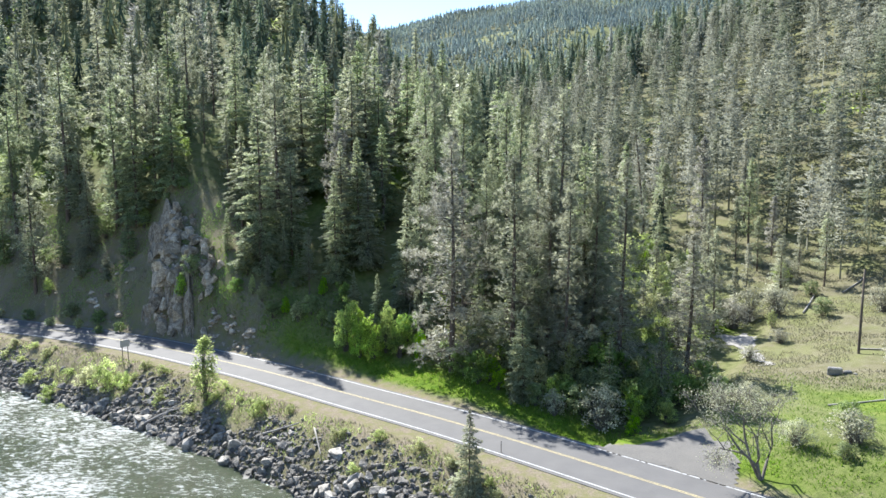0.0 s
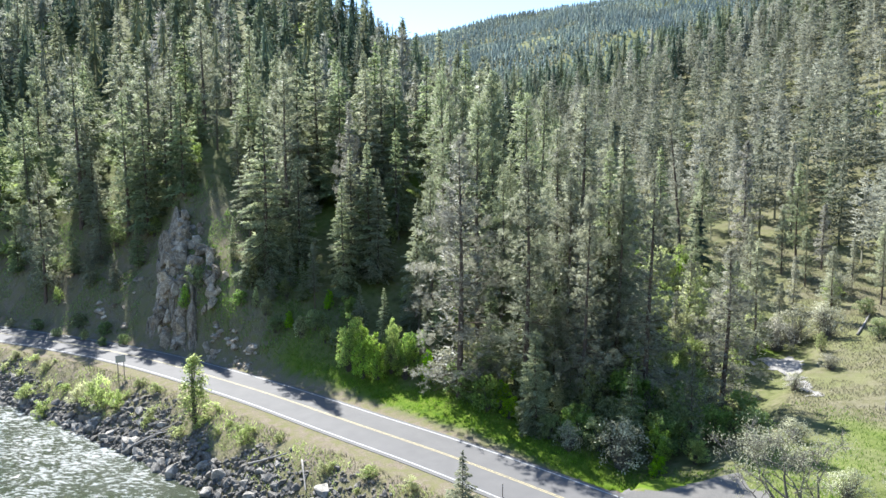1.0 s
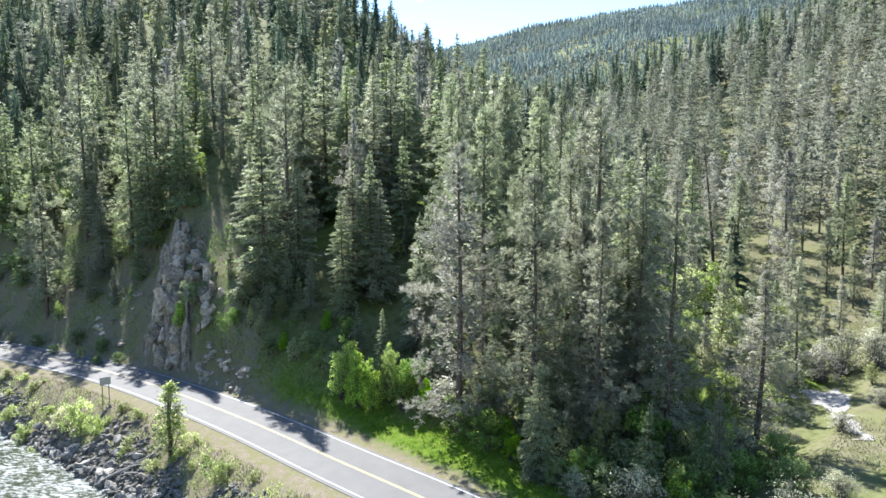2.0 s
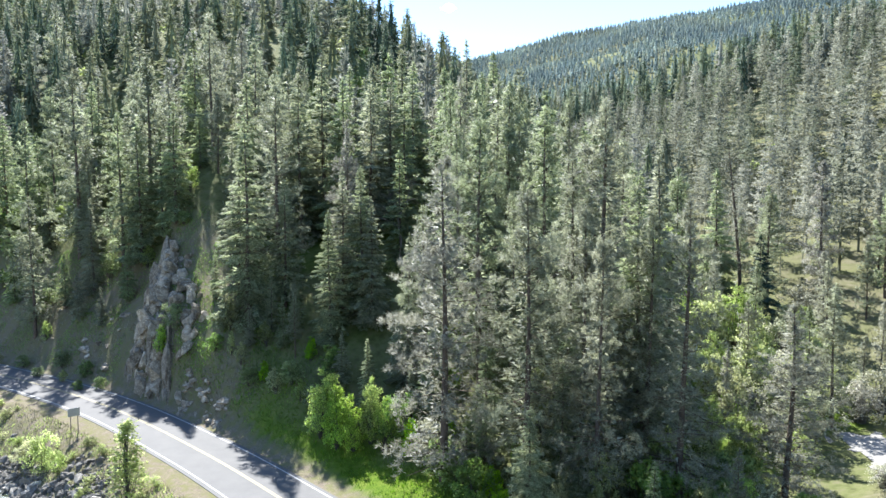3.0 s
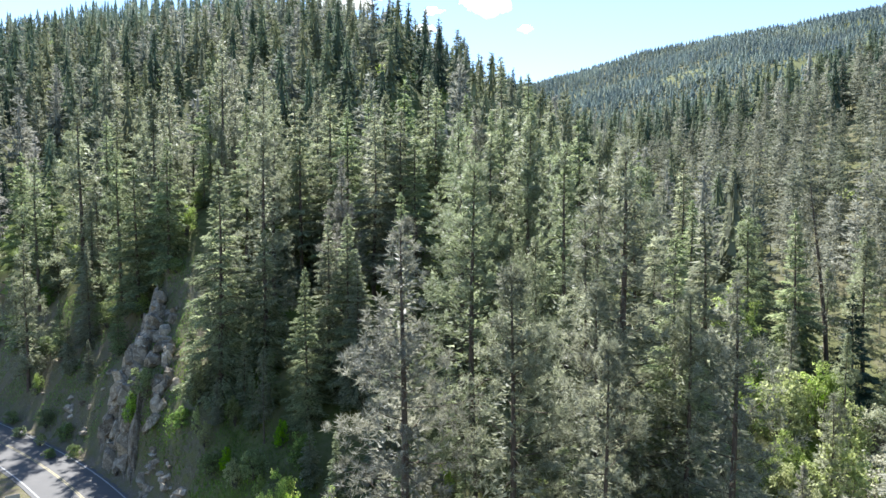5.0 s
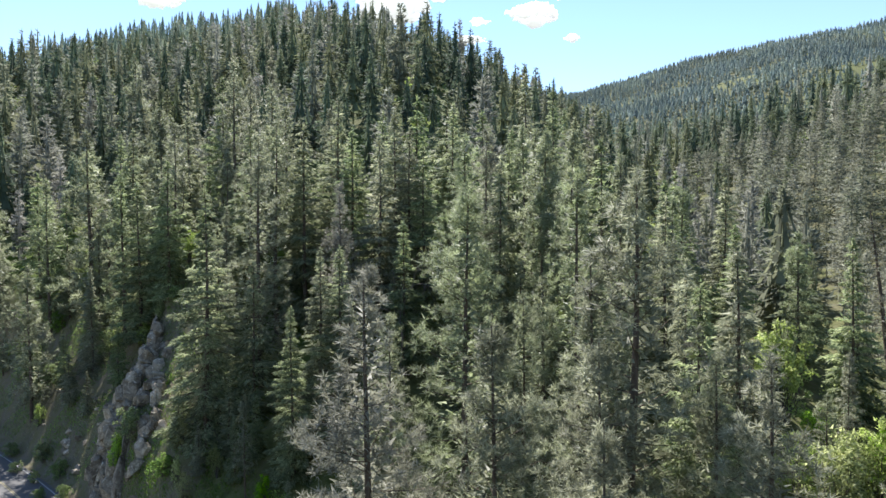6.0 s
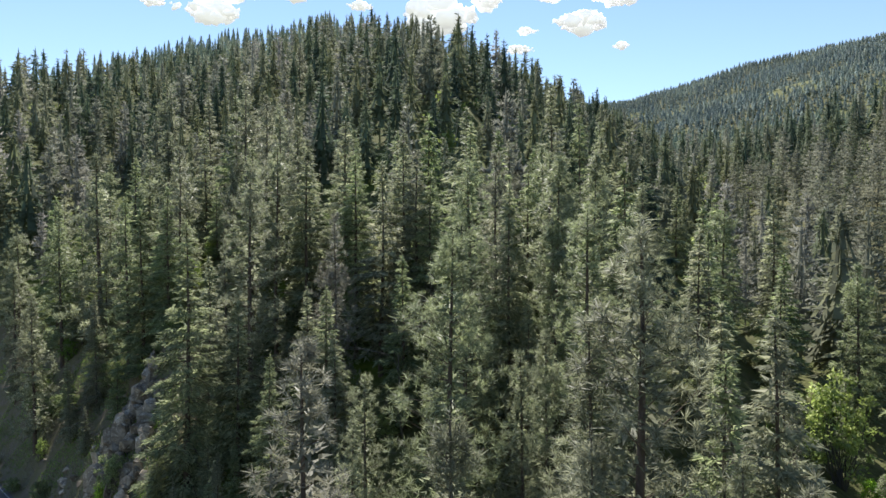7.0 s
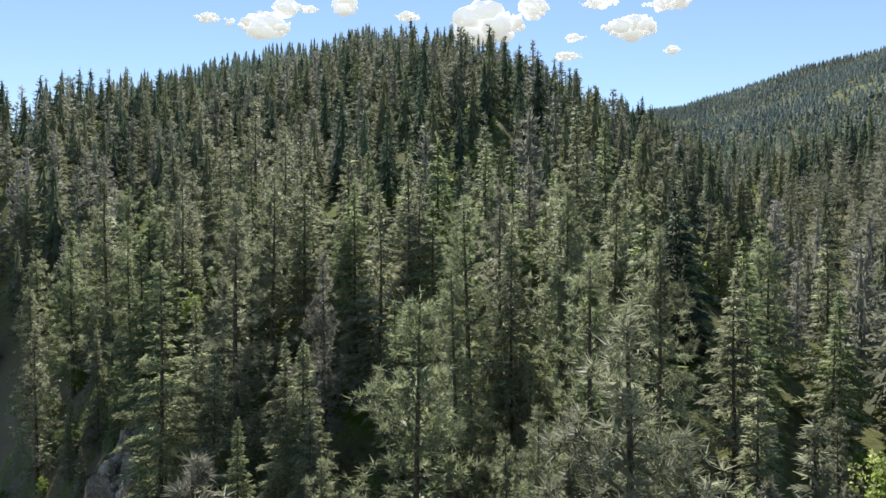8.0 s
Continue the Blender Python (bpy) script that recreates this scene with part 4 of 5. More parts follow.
def tiered_conifer(rng, tall, wide, tiers, around):
    """A far conifer: ragged tiers of boughs, each a fan of slim triangles, closing to a point."""
    out = []
    for i in range(tiers):
        u = (i + rng.uniform(-0.2, 0.2)) / tiers
        z0 = tall * (0.05 + 0.95 * max(0.0, u))
        for a in np.arange(around) * 6.283 / around + rng.random() * 6.283:
            r = wide * (1 - max(0.0, u)) ** 0.85 * rng.uniform(0.6, 1.25) + 0.12
            top = min(tall, z0 + tall * 1.7 / tiers)
            w = 3.6 / around
            low = z0 - rng.uniform(0.0, 0.5) * tall / tiers
            out.append(((0, 0, top), (r * math.cos(a - w * 0.5), r * math.sin(a - w * 0.5), low), (r * math.cos(a + w * 0.5), r * math.sin(a + w * 0.5), low)))
    return np.array(out, float).reshape(-1, 3)


def woods(name, places, talls, mat, label, kinds, seed, patch=40.0):
    """One object of many small trees, for woods in which nobody could count them; kinds holds a crown and the range of its tone."""
    rng = np.random.default_rng(seed)
    kinds = [(*rounded(v, own=0.55), lo, hi) for v, lo, hi in kinds]
    zs = height(places[:, 0], places[:, 1])
    drift = 0.5 + 0.5 * relief(places[:, 0], places[:, 1], patch, seed)
    vs, ns, tones = [], [], []
    for (x, y), z, h, dr in zip(places, zs, talls, drift):
        pick = int(np.clip((0.55 * dr + 0.75 * rng.random() - 0.15) * len(kinds), 0, len(kinds) - 1))
        v, nv, lo, hi = kinds[pick]
        k = h / 20
        a = rng.random() * 6.283
        c, s = math.cos(a) * k, math.sin(a) * k
        wide = rng.uniform(0.85, 1.2)
        vs.append(np.column_stack(((v[:, 0] * c - v[:, 1] * s) * wide + x, (v[:, 0] * s + v[:, 1] * c) * wide + y, v[:, 2] * k + z)))
        ns.append(np.column_stack(((nv[:, 0] * c - nv[:, 1] * s) / k, (nv[:, 0] * s + nv[:, 1] * c) / k, nv[:, 2])))
        tones.append(np.full(len(v), rng.uniform(lo, hi), np.float32))
    v = np.vstack(vs)
    me = mesh_of(name, v, np.arange(len(v)).reshape(-1, 3), mat, True, np.vstack(ns))
    me.attributes.new("tree_tone", "FLOAT", "POINT").data.foreach_set("value", np.concatenate(tones))
    return tagged(new(name, me), label, "forest", kind="stuff")


def in_view(p, near_off, far_off, right, left):
    v = p - CENTRE
    r = np.hypot(v[:, 0], v[:, 1])
    bearing = np.degrees(np.arctan2(-v[:, 0], v[:, 1]))
    return p[(r > near_off) & (r < far_off) & (bearing > right) & (bearing < left)]


rng_w = np.random.default_rng(9)
outside = lambda p: p[~((p[:, 0] > -105) & (p[:, 0] < 66) & (p[:, 1] > 60) & (p[:, 1] < 152))]
taken = [(a, b) for a, b, _ in planted]
mid = outside(in_view(scatter(16000, (-260.0, 60.0), (180.0, 300.0), 7.0, 2, taken), 30, 250, -50, 80))
mid_side, _ = to_line(mid[:, 0], mid[:, 1], CREEK_LINE[:, :2])
slope = outside(in_view(scatter(22000, (-60.0, 100.0), (260.0, 330.0), 5.9, 33, taken), 30, 290, -55, 30))
slope_side, _ = to_line(slope[:, 0], slope[:, 1], CREEK_LINE[:, :2])
slope = slope[(slope_side > 0) & (relief(slope[:, 0], slope[:, 1], 26, 44) + 0.5 * relief(slope[:, 0], slope[:, 1], 9, 45) > -0.85)]
mid = mid[mid_side <= 0]
def crowns(seed, firs, pines, branches, per_branch, length, width, bare, wide=(0.15, 0.21), solid=True):
    """Crowns from dark firs to pale pines, in the order of their tone."""
    rng = np.random.default_rng(seed)
    made = []
    for i in range(firs + pines):
        fir = i < firs
        at = i / (firs + pines - 1)
        v = low_conifer(rng, 20.0, 20 * rng.uniform(*wide) * (1.0 if fir else 0.85), "fir" if fir else "pine", branches, per_branch, length, width, rng.uniform(*bare), solid)
        made.append((v, max(0.0, at - 0.25), min(1.0, at + 0.2)))
    return made


woods("slope_forest", slope, 13 + 14 * rng_w.random(len(slope)) ** 1.2, WOODS_PALE, "open stand of pale ponderosa pines on the dry slope", crowns(13, 5, 8, 60, 13, 0.85, 0.3, (0.06, 0.26), (0.18, 0.24), False), 13)
woods("hillside_forest", mid, 13 + 13 * rng_w.random(len(mid)) ** 1.1, WOODS, "dense hillside woods of pine and fir", crowns(3, 9, 5, 80, 13, 1.05, 0.42, (0.02, 0.14), (0.15, 0.2)), 3)
back = outside(in_view(scatter(42000, (-620.0, 150.0), (330.0, 820.0), 7.2, 4), 250, 790, -38, 66))
off_back = np.hypot(back[:, 0] - CENTRE[0], back[:, 1] - CENTRE[1])
some = back[off_back < 400]
woods("ridge_forest", some, rng_w.uniform(13, 27, len(some)), WOODS, "conifer woods up to the ridge", crowns(6, 9, 4, 44, 8, 1.5, 0.55, (0.02, 0.14), (0.15, 0.2)), 6)
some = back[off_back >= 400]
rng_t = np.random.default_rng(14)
woods("upper_forest", some, rng_w.uniform(10, 21, len(some)), WOODS_MID, "conifer woods far up the valley with a blue haze tint", [(np.vstack((tiered_conifer(rng_t, 20.0, 20 * rng_t.uniform(0.13, 0.18), 8, 5), low_conifer(rng_t, 20.0, 3.6, "fir", 14, 2, 2.2, 0.8, 0.08)[:84])), i / 12, min(1.0, i / 12 + 0.3)) for i in range(12)], 16)
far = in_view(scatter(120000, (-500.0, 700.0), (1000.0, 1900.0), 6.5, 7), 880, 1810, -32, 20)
woods("mountain_forest", far, rng_w.uniform(7, 16, len(far)), WOODS_FAR, "distant conifer woods on the mountain, tinted with blue haze", [(tiered_conifer(rng_t, 20.0, 20 * rng_t.uniform(0.26, 0.36), 5, 5), i / 12, min(1.0, i / 12 + 0.3)) for i in range(12)], 8, patch=160.0)


# ---- shrubs, saplings, bare trees ----
def shrub_meshes(name, seed, tall, wide, lumps, leaves, leaf, mat, stems=9, narrow=False, bark=None, low=0.12):
    """Stems and a crown of leaf clumps with an uneven outline."""
    rng = np.random.default_rng(seed)
    lobes_n = 1 if narrow else 7
    la = np.arange(lobes_n) * 2.4 + rng.random(lobes_n)
    lr = wide * 0.3 * np.sqrt(np.arange(lobes_n) / max(1, lobes_n - 1)) if not narrow else np.zeros(1)
    lh = tall * rng.uniform(0.62, 1.0, lobes_n)
    lh[0] = tall
    which = rng.integers(0, lobes_n, lumps)
    a = rng.random(lumps) * 6.283
    u = rng.random(lumps) ** 0.8
    h = lh[which] * (low + (0.95 - low) * u)
    shape = (1.02 - u) ** 0.75 if narrow else np.sin(np.pi * (0.2 + 0.76 * u))
    rad = wide * (0.5 if narrow else 0.24) * shape * rng.uniform(0.25, 1.0, lumps) ** 0.5
    c = np.stack((lr[which] * np.cos(la[which]) + rad * np.cos(a), lr[which] * np.sin(la[which]) + rad * np.sin(a), h), 1)
    k = np.repeat(np.arange(lumps), leaves)
    n = len(k)
    spread_ = (0.085 if not narrow else 0.17) * wide * rng.uniform(0.7, 1.4, lumps)[k]
    at = c[k] + unit(rng.normal(size=(n, 3))) * (rng.random(n) ** 0.45 * spread_)[:, None] * np.array((1, 1, 0.85))
    way = unit(rng.normal(size=(n, 3))) + np.array((0, 0, 0.15))
    v = sprays(at, way, leaf * rng.uniform(0.6, 1.3, n), leaf * rng.uniform(0.5, 0.8, n), rng, rng.normal(size=(n, 3)) * 0.5 + np.array((0, 0, 0.7)))
    v, nv = rounded(v, (0.0, 0.0), 0.8, 0.6)
    crown = mesh_of(name + "_crown", v, np.arange(len(v)).reshape(-1, 3), mat, True, nv)
    paths, radii = [], []
    for i in range(0, lumps, 3 if leaves > 12 else 1):
        j = i % stems
        foot = np.array((0.06 * wide * math.cos(j * 2.4), 0.06 * wide * math.sin(j * 2.4), -0.25)) if not narrow else np.array((0, 0, max(0.0, c[i, 2] - 0.35 * tall) - 0.2))
        mid = foot * 0.5 + c[i] * 0.5 + rng.normal(0, 0.03 * wide, 3) + np.array((0, 0, 0.08 * tall))
        paths.append(np.stack((foot, mid, c[i])))
        radii.append((0.003 if narrow else 0.006) * tall * np.array((1, 0.6, 0.25)))
    if narrow:
        paths.append(np.array([(0, 0, -0.3), (0.02 * tall, 0, tall * 0.5), (0, 0.01 * tall, tall * 0.95)]))
        radii.append(0.014 * tall * np.array((1, 0.6, 0.15)))
    tv, tf = tubes(paths, radii, 4)
    return mesh_of(name + "_stems", tv, tf, bark or BARK_GREY, True), crown


SHRUBS = {
    "bright": ("leafy bright green maple shrub at the forest edge", "shrub", shrub_meshes("bright", 1, 6.0, 4.2, 170, 28, 0.2, LEAF_BRIGHT)),
    "green": ("dense dark green leafy shrub", "shrub", shrub_meshes("green", 2, 5.0, 5.0, 90, 28, 0.25, LEAF_DARK)),
    "yellow": ("loose shrub with young yellow-green leaves", "shrub", shrub_meshes("yellow", 3, 6.0, 4.5, 90, 28, 0.22, LEAF_YELLOW)),
    "grey": ("grey budding willow shrub with thin bare twigs", "shrub", shrub_meshes("grey", 4, 4.5, 5.0, 150, 12, 0.2, LEAF_GREY, 14, bark=TWIG)),
    "sapling": ("slender young cottonwood sapling in fresh leaf on the river bank", "sapling", shrub_meshes("sapling", 5, 8.0, 2.6, 170, 15, 0.2, LEAF_PALE, 5, True, BARK_GREY, 0.06)),
    "bank": ("yellow-green willow bush among the bank rocks", "shrub", shrub_meshes("bank", 6, 3.0, 3.4, 80, 34, 0.14, LEAF_PALE)),
}
first_shrub = {}


def grow(kind, x, y, tall, wide=1.0, group="shrubs"):
    label, category, (sm, cm) = SHRUBS[kind]
    base = {"bright": 6.0, "green": 5.0, "yellow": 6.0, "grey": 4.5, "sapling": 8.0, "bank": 3.0}[kind]
    z = float(height(np.array([x]), np.array([y]))[0])
    k = tall / base
    m = pose(x, y, z - 0.05, 0, 0, (x * 53 + y * 31) % 360) @ Matrix.Diagonal((k * wide, k * wide, k, 1))
    if kind not in first_shrub:
        ob = thing("sapling" if kind == "sapling" else "shrub", label, category, group)
        part("trunk", sm, ob, "thin grey-brown branching wood")
        part("foliage", cm, ob)
        first_shrub[kind] = ob
    else:
        ob = copy_thing(first_shrub[kind], Matrix.Identity(4))
    ob.matrix_basis = m
    return ob


for row in [("bright", -12.9, 87.8, 7.6, 0.75), ("bright", -11.0, 86.4, 6.8, 0.72), ("bright", -9.2, 86.0, 6.2, 0.75), ("bright", -7.4, 87.0, 7.2, 0.7), ("bright", -5.6, 85.6, 5.8, 0.8), ("green", -5.0, 86.6, 6.2, 0.8), ("grey", -0.3, 83.0, 5.0, 0.8), ("green", 4.4, 77.5, 4.6, 1.0), ("bright", 6.5, 76.0, 3.0, 1.0),
            ("green", 1.5, 80.5, 4.4, 1.0), ("grey", 16.6, 68.4, 5.2, 1.0), ("green", 13.5, 72.5, 4.2, 1.0), ("green", 21.5, 71.5, 5.0, 1.1), ("green", 24.0, 76.0, 6.0, 1.1), ("green", 19.0, 76.5, 7.0, 0.9),
            ("green", 27.0, 74.0, 4.5, 1.0), ("bright", 23.5, 68.5, 3.0, 1.2), ("yellow", 11.5, 75.5, 5.0, 0.7), ("yellow", 9.7, 86.4, 9.0, 0.7), ("green", -38.7, 103.6, 4.2, 0.9), ("yellow", -28.2, 98.6, 3.4, 0.5),
            ("yellow", -20.5, 93.5, 3.4, 0.8), ("green", -24.5, 95.5, 2.6, 1.1), ("yellow", -29.5, 101.0, 5.0, 0.5), ("yellow", 32.7, 101.7, 10.0, 1.0), ("yellow", 29.5, 96.0, 8.0, 0.9), ("yellow", 31.0, 112.0, 10.5, 1.0),
            ("yellow", 37.0, 112.0, 9.0, 0.9), ("yellow", 35.5, 118.5, 9.0, 0.9), ("yellow", 28.2, 126.9, 12.0, 0.9), ("yellow", 45.5, 118.0, 7.0, 1.0), ("grey", 49.5, 107.5, 6.0, 1.2), ("grey", 46.0, 105.0, 5.0, 1.2),
            ("grey", 53.0, 105.5, 5.5, 1.0), ("yellow", 44.0, 108.0, 6.0, 0.9), ("grey", 36.0, 92.5, 3.0, 1.0), ("grey", 47.5, 93.0, 2.2, 1.2), ("yellow", 50.0, 100.5, 3.0, 0.9), ("grey", 40.0, 86.0, 2.4, 1.3), ("grey", 33.0, 70.0, 2.2, 1.4),
            ("grey", 35.5, 56.0, 3.2, 1.3), ("grey", 31.0, 57.0, 2.6, 1.2), ("green", 37.5, 60.5, 2.4, 1.1), ("grey", 40.0, 53.5, 3.4, 1.2), ("green", 33.5, 54.0, 1.8, 1.2), ("grey", 52.5, 76.0, 3.0, 1.2), ("grey", 47.0, 56.5, 3.0, 1.1),
            ("green", 58.0, 101.0, 3.5, 1.0), ("grey", 66.5, 100.0, 4.5, 1.2), ("green", 62.0, 112.5, 3.0, 1.2), ("grey", 56.0, 112.0, 3.0, 1.4), ("yellow", 60.0, 118.0, 5.0, 1.0), ("grey", 63.0, 122.0, 4.0, 1.2),
            ("green", 8.5, 79.5, 6.0, 0.9), ("yellow", 14.5, 76.0, 6.5, 0.8), ("green", 16.5, 73.0, 5.5, 0.9), ("grey", 12.0, 70.5, 3.0, 1.0), ("yellow", 20.5, 80.5, 7.5, 0.8), ("green", 25.5, 81.0, 7.0, 0.9),
            ("yellow", 28.0, 87.0, 8.0, 0.8), ("grey", 27.5, 79.5, 5.0, 1.0), ("green", 31.0, 77.0, 4.5, 1.0), ("yellow", 33.5, 88.5, 6.0, 0.9), ("yellow", 36.5, 97.0, 7.0, 0.9), ("grey", 37.5, 104.5, 6.0, 1.1),
            ("yellow", 26.0, 104.0, 6.5, 0.8), ("green", 23.0, 97.0, 6.0, 0.9), ("yellow", 40.0, 109.0, 7.0, 1.0), ("grey", 33.5, 95.5, 5.0, 1.1), ("bright", 19.5, 67.0, 2.2, 1.2), ("green", 29.5, 70.5, 4.0, 1.0),
            ("green", -55.0, 105.5, 1.6, 1.2), ("yellow", -60.0, 109.0, 2.0, 1.0), ("green", -66.0, 111.0, 1.8, 1.2), ("green", -72.0, 115.5, 2.4, 1.1), ("yellow", -78.0, 117.0, 2.0, 1.1), ("green", -52.0, 106.5, 2.2, 1.0),
            ("green", -63.5, 113.5, 3.0, 1.0), ("yellow", -70.0, 118.0, 3.5, 0.9), ("green", -84.0, 120.0, 2.6, 1.2), ("green", -57.5, 110.5, 3.0, 1.0), ("yellow", 26.5, 91.5, 6.5, 0.75), ("yellow", 29.0, 100.5, 7.5, 0.8), ("yellow", 34.0, 107.0, 8.0, 0.8), ("yellow", 24.5, 85.5, 6.0, 0.7), ("grey", 38.5, 99.5, 6.0, 1.2),
            ("yellow", 33.4, 117.8, 7.0, 1.0), ("bright", 36.4, 121.6, 6.0, 1.0), ("grey", 38.6, 107.0, 6.5, 1.2), ("yellow", 44.0, 125.0, 7.0, 1.1), ("yellow", 36.1, 133.7, 9.0, 1.0), ("grey", 41.0, 119.0, 6.0, 1.3),
            ("yellow", 47.5, 129.0, 6.0, 1.1), ("grey", 50.2, 136.0, 6.0, 1.2), ("bright", 31.0, 123.0, 5.5, 1.1), ("yellow", 29.2, 104.5, 8.0, 0.9), ("grey", 44.5, 114.0, 5.0, 1.3), ("yellow", 27.0, 112.0, 8.0, 0.9), ("bright", 40.5, 129.5, 5.0, 1.1),
            ("yellow", -47.0, 121.0, 3.2, 1.0), ("green", -45.5, 118.5, 2.4, 1.1), ("yellow", -50.0, 124.5, 3.2, 0.9), ("green", -48.5, 119.0, 1.8, 1.2), ("green", -31.0, 99.5, 2.6, 1.1), ("yellow", -26.5, 97.5, 3.0, 0.8), ("bright", -22.5, 95.2, 2.6, 0.9), ("green", -18.5, 94.0, 3.2, 1.0), ("yellow", -16.8, 92.0, 2.8, 0.8), ("green", -15.0, 91.0, 3.4, 0.9), ("bright", -17.5, 97.0, 3.0, 0.8), ("green", -14.2, 95.0, 4.0, 0.8), ("yellow", -24.0, 99.0, 3.6, 0.7), ("bright", -2.8, 84.5, 4.2, 0.8), ("green", 2.6, 79.0, 3.6, 1.0), ("bright", 5.6, 77.8, 3.4, 0.9), ("yellow", 7.6, 74.6, 3.0, 0.8), ("green", 10.2, 72.6, 3.2, 1.0), ("bright", 12.4, 72.8, 3.6, 0.8), ("green", 15.0, 70.6, 4.0, 0.9), ("yellow", 17.8, 71.5, 5.0, 0.7), ("bright", 20.5, 70.0, 4.2, 0.9), ("green", 23.0, 72.6, 5.5, 0.9), ("bright", -40.6, 103.4, 4.2, 0.75), ("yellow", 22.6, 75.5, 6.0, 0.7), ("yellow", 27.5, 83.0, 7.0, 0.8), ("bright", 25.8, 78.5, 5.5, 0.7)]:
    grow(*row)
for row in [("bank", -44.5, 86.0, 4.2, 0.95), ("bank", -47.5, 87.5, 2.8, 1.1), ("bank", -41.0, 84.3, 2.8, 0.8), ("bank", -53.0, 88.0, 2.4, 1.2), ("bank", -57.5, 91.5, 2.6, 1.2), ("bank", -49.5, 85.0, 1.6, 1.3), ("bank", -20.5, 71.8, 2.5, 1.1),
            ("bank", -10.8, 64.8, 1.5, 0.8), ("bank", -29.5, 76.3, 1.6, 1.2), ("bank", -66.5, 95.5, 2.4, 1.1), ("bank", 4.3, 52.3, 1.6, 1.1), ("bank", -24.5, 74.5, 1.1, 1.2), ("bank", -35.0, 81.0, 1.2, 1.3)]:
    grow(*row, group="river bank bushes")
grow("sapling", -28.0, 77.2, 8.1, 1.55, "river bank bushes")
prototype("young_pine", "fir_tree", FIR, "small open young fir on the road shoulder bank", 71, 7.4, 1.8, "fir", 80, 60, 0.26, 0.09, bare=0.04)
plant("young_pine", 2.2, 54.1, tall=7.4)


rng_b = random.Random(40)
for i in range(44):
    t = rng_b.uniform(-66, 8)
    down_b = rng_b.uniform(3.4, 7.6)
    j = min(max(1, int(np.searchsorted(-EDGE_LINE[:, 0], -t))), len(EDGE_LINE) - 1)
    at_b = EDGE_LINE[j] - HILLWARD[j] * down_b
    grow("bank", float(at_b[0]), float(at_b[1]), rng_b.uniform(0.5, 1.3), rng_b.uniform(1.0, 1.7), "river bank bushes")


def far_shrubs(name, n, mat, label, seed):
    """Low leafy bushes in the openings of the woods, too many and too far to count."""
    rng = np.random.default_rng(seed)
    p = in_view(rng.uniform((-420.0, 110.0), (260.0, 640.0), (n, 2)), 70, 620, -42, 68)
    d, _ = to_line(p[:, 0], p[:, 1], CREEK_LINE[:, :2])
    patch = relief(p[:, 0], p[:, 1], 45, 15) + 0.6 * relief(p[:, 0], p[:, 1], 14, 19) + np.where(d > 0, 0.55, 0)
    p = p[patch > 0.52]
    z = height(p[:, 0], p[:, 1])
    vs, ns = [], []
    for (x, y), h in zip(p, z):
        k = rng.uniform(1.5, 3.6)
        m = 34
        ball = unit(rng.normal(size=(m, 3))) * np.array((1, 1, 0.9))
        ball[:, 2] = np.abs(ball[:, 2]) * 1.2
        v = sprays(ball * k * rng.uniform(0.5, 1.0, (m, 1)), rng.normal(size=(m, 3)), k * rng.uniform(0.3, 0.6, m), k * rng.uniform(0.2, 0.4, m), rng)
        v, nv = rounded(v, (0, 0), 0.8, 0.5)
        vs.append(v + np.array((x, y, h)))
        ns.append(nv)
    v = np.vstack(vs)
    return tagged(new(name, mesh_of(name, v, np.arange(len(v)).reshape(-1, 3), mat, True, np.vstack(ns))), label, "shrubs", kind="stuff")


far_shrubs("slope_shrubs", 9000, LEAF_YELLOW, "yellow-green spring shrubs in openings of the woods", 23)
rng_s = random.Random(12)
for q in scatter(700, (-100.0, 75.0), (30.0, 150.0), 6.5, 55):
    if rng_s.random() < 0.55:
        grow(rng_s.choice(("yellow", "green", "bright", "yellow")), q[0] + 2, q[1] + 1.5, rng_s.uniform(2.0, 5.0), rng_s.uniform(0.8, 1.2), "undergrowth shrubs")


def branching(seed, foot, way, length, radius, depth, rng, out, tips):
    """Adds the limbs of a bare tree, limb by limb."""
    mid = foot + way * length * 0.5 + rng.normal(0, 0.05 * length, 3)
    end = foot + way * length + rng.normal(0, 0.07 * length, 3)
    out.append((np.stack((foot, mid, end)), radius * np.array((1, 0.85, 0.66))))
    if depth == 0:
        tips.append(end)
        return
    for i in range(2 if depth > 3 else 3):
        w = unit(way + rng.normal(0, 0.55, 3) + np.array((0, 0, 0.12)))
        branching(seed, end if i else mid * 0.3 + end * 0.7, w, length * rng.uniform(0.55, 0.78), radius * 0.6, depth - 1, rng, out, tips)


def bare_tree(name, label, seed, x, y, trunks, first_length, radius, depth, bark, buds=None, bud=0.12, per_tip=5):
    rng = np.random.default_rng(seed)
    out, tips = [], []
    for w in trunks:
        branching(seed, np.array((0, 0, -0.3)), unit(np.array(w, float)), first_length, radius, depth, rng, out, tips)
    tv, tf = tubes([o[0] for o in out[:]], [np.maximum(o[1], 0.012) for o in out], 4)
    ob = thing(name, label, "tree")
    part("trunk", mesh_of(name + "_trunk", tv, tf, bark, True), ob, "forked trunks and bare twigs")
    if buds:
        t = np.repeat(np.array(tips), per_tip, 0)
        n = len(t)
        v = sprays(t + rng.normal(0, 0.33, (n, 3)), rng.normal(size=(n, 3)), bud * rng.uniform(0.6, 1.3, n), np.full(n, bud * 0.6), rng)
        part("foliage", mesh_of(name + "_foliage", v, np.arange(len(v)).reshape(-1, 3), buds), ob, "sparse pale green buds")
    ob.matrix_basis = pose(x, y, float(height(np.array([x]), np.array([y]))[0]))
    return ob


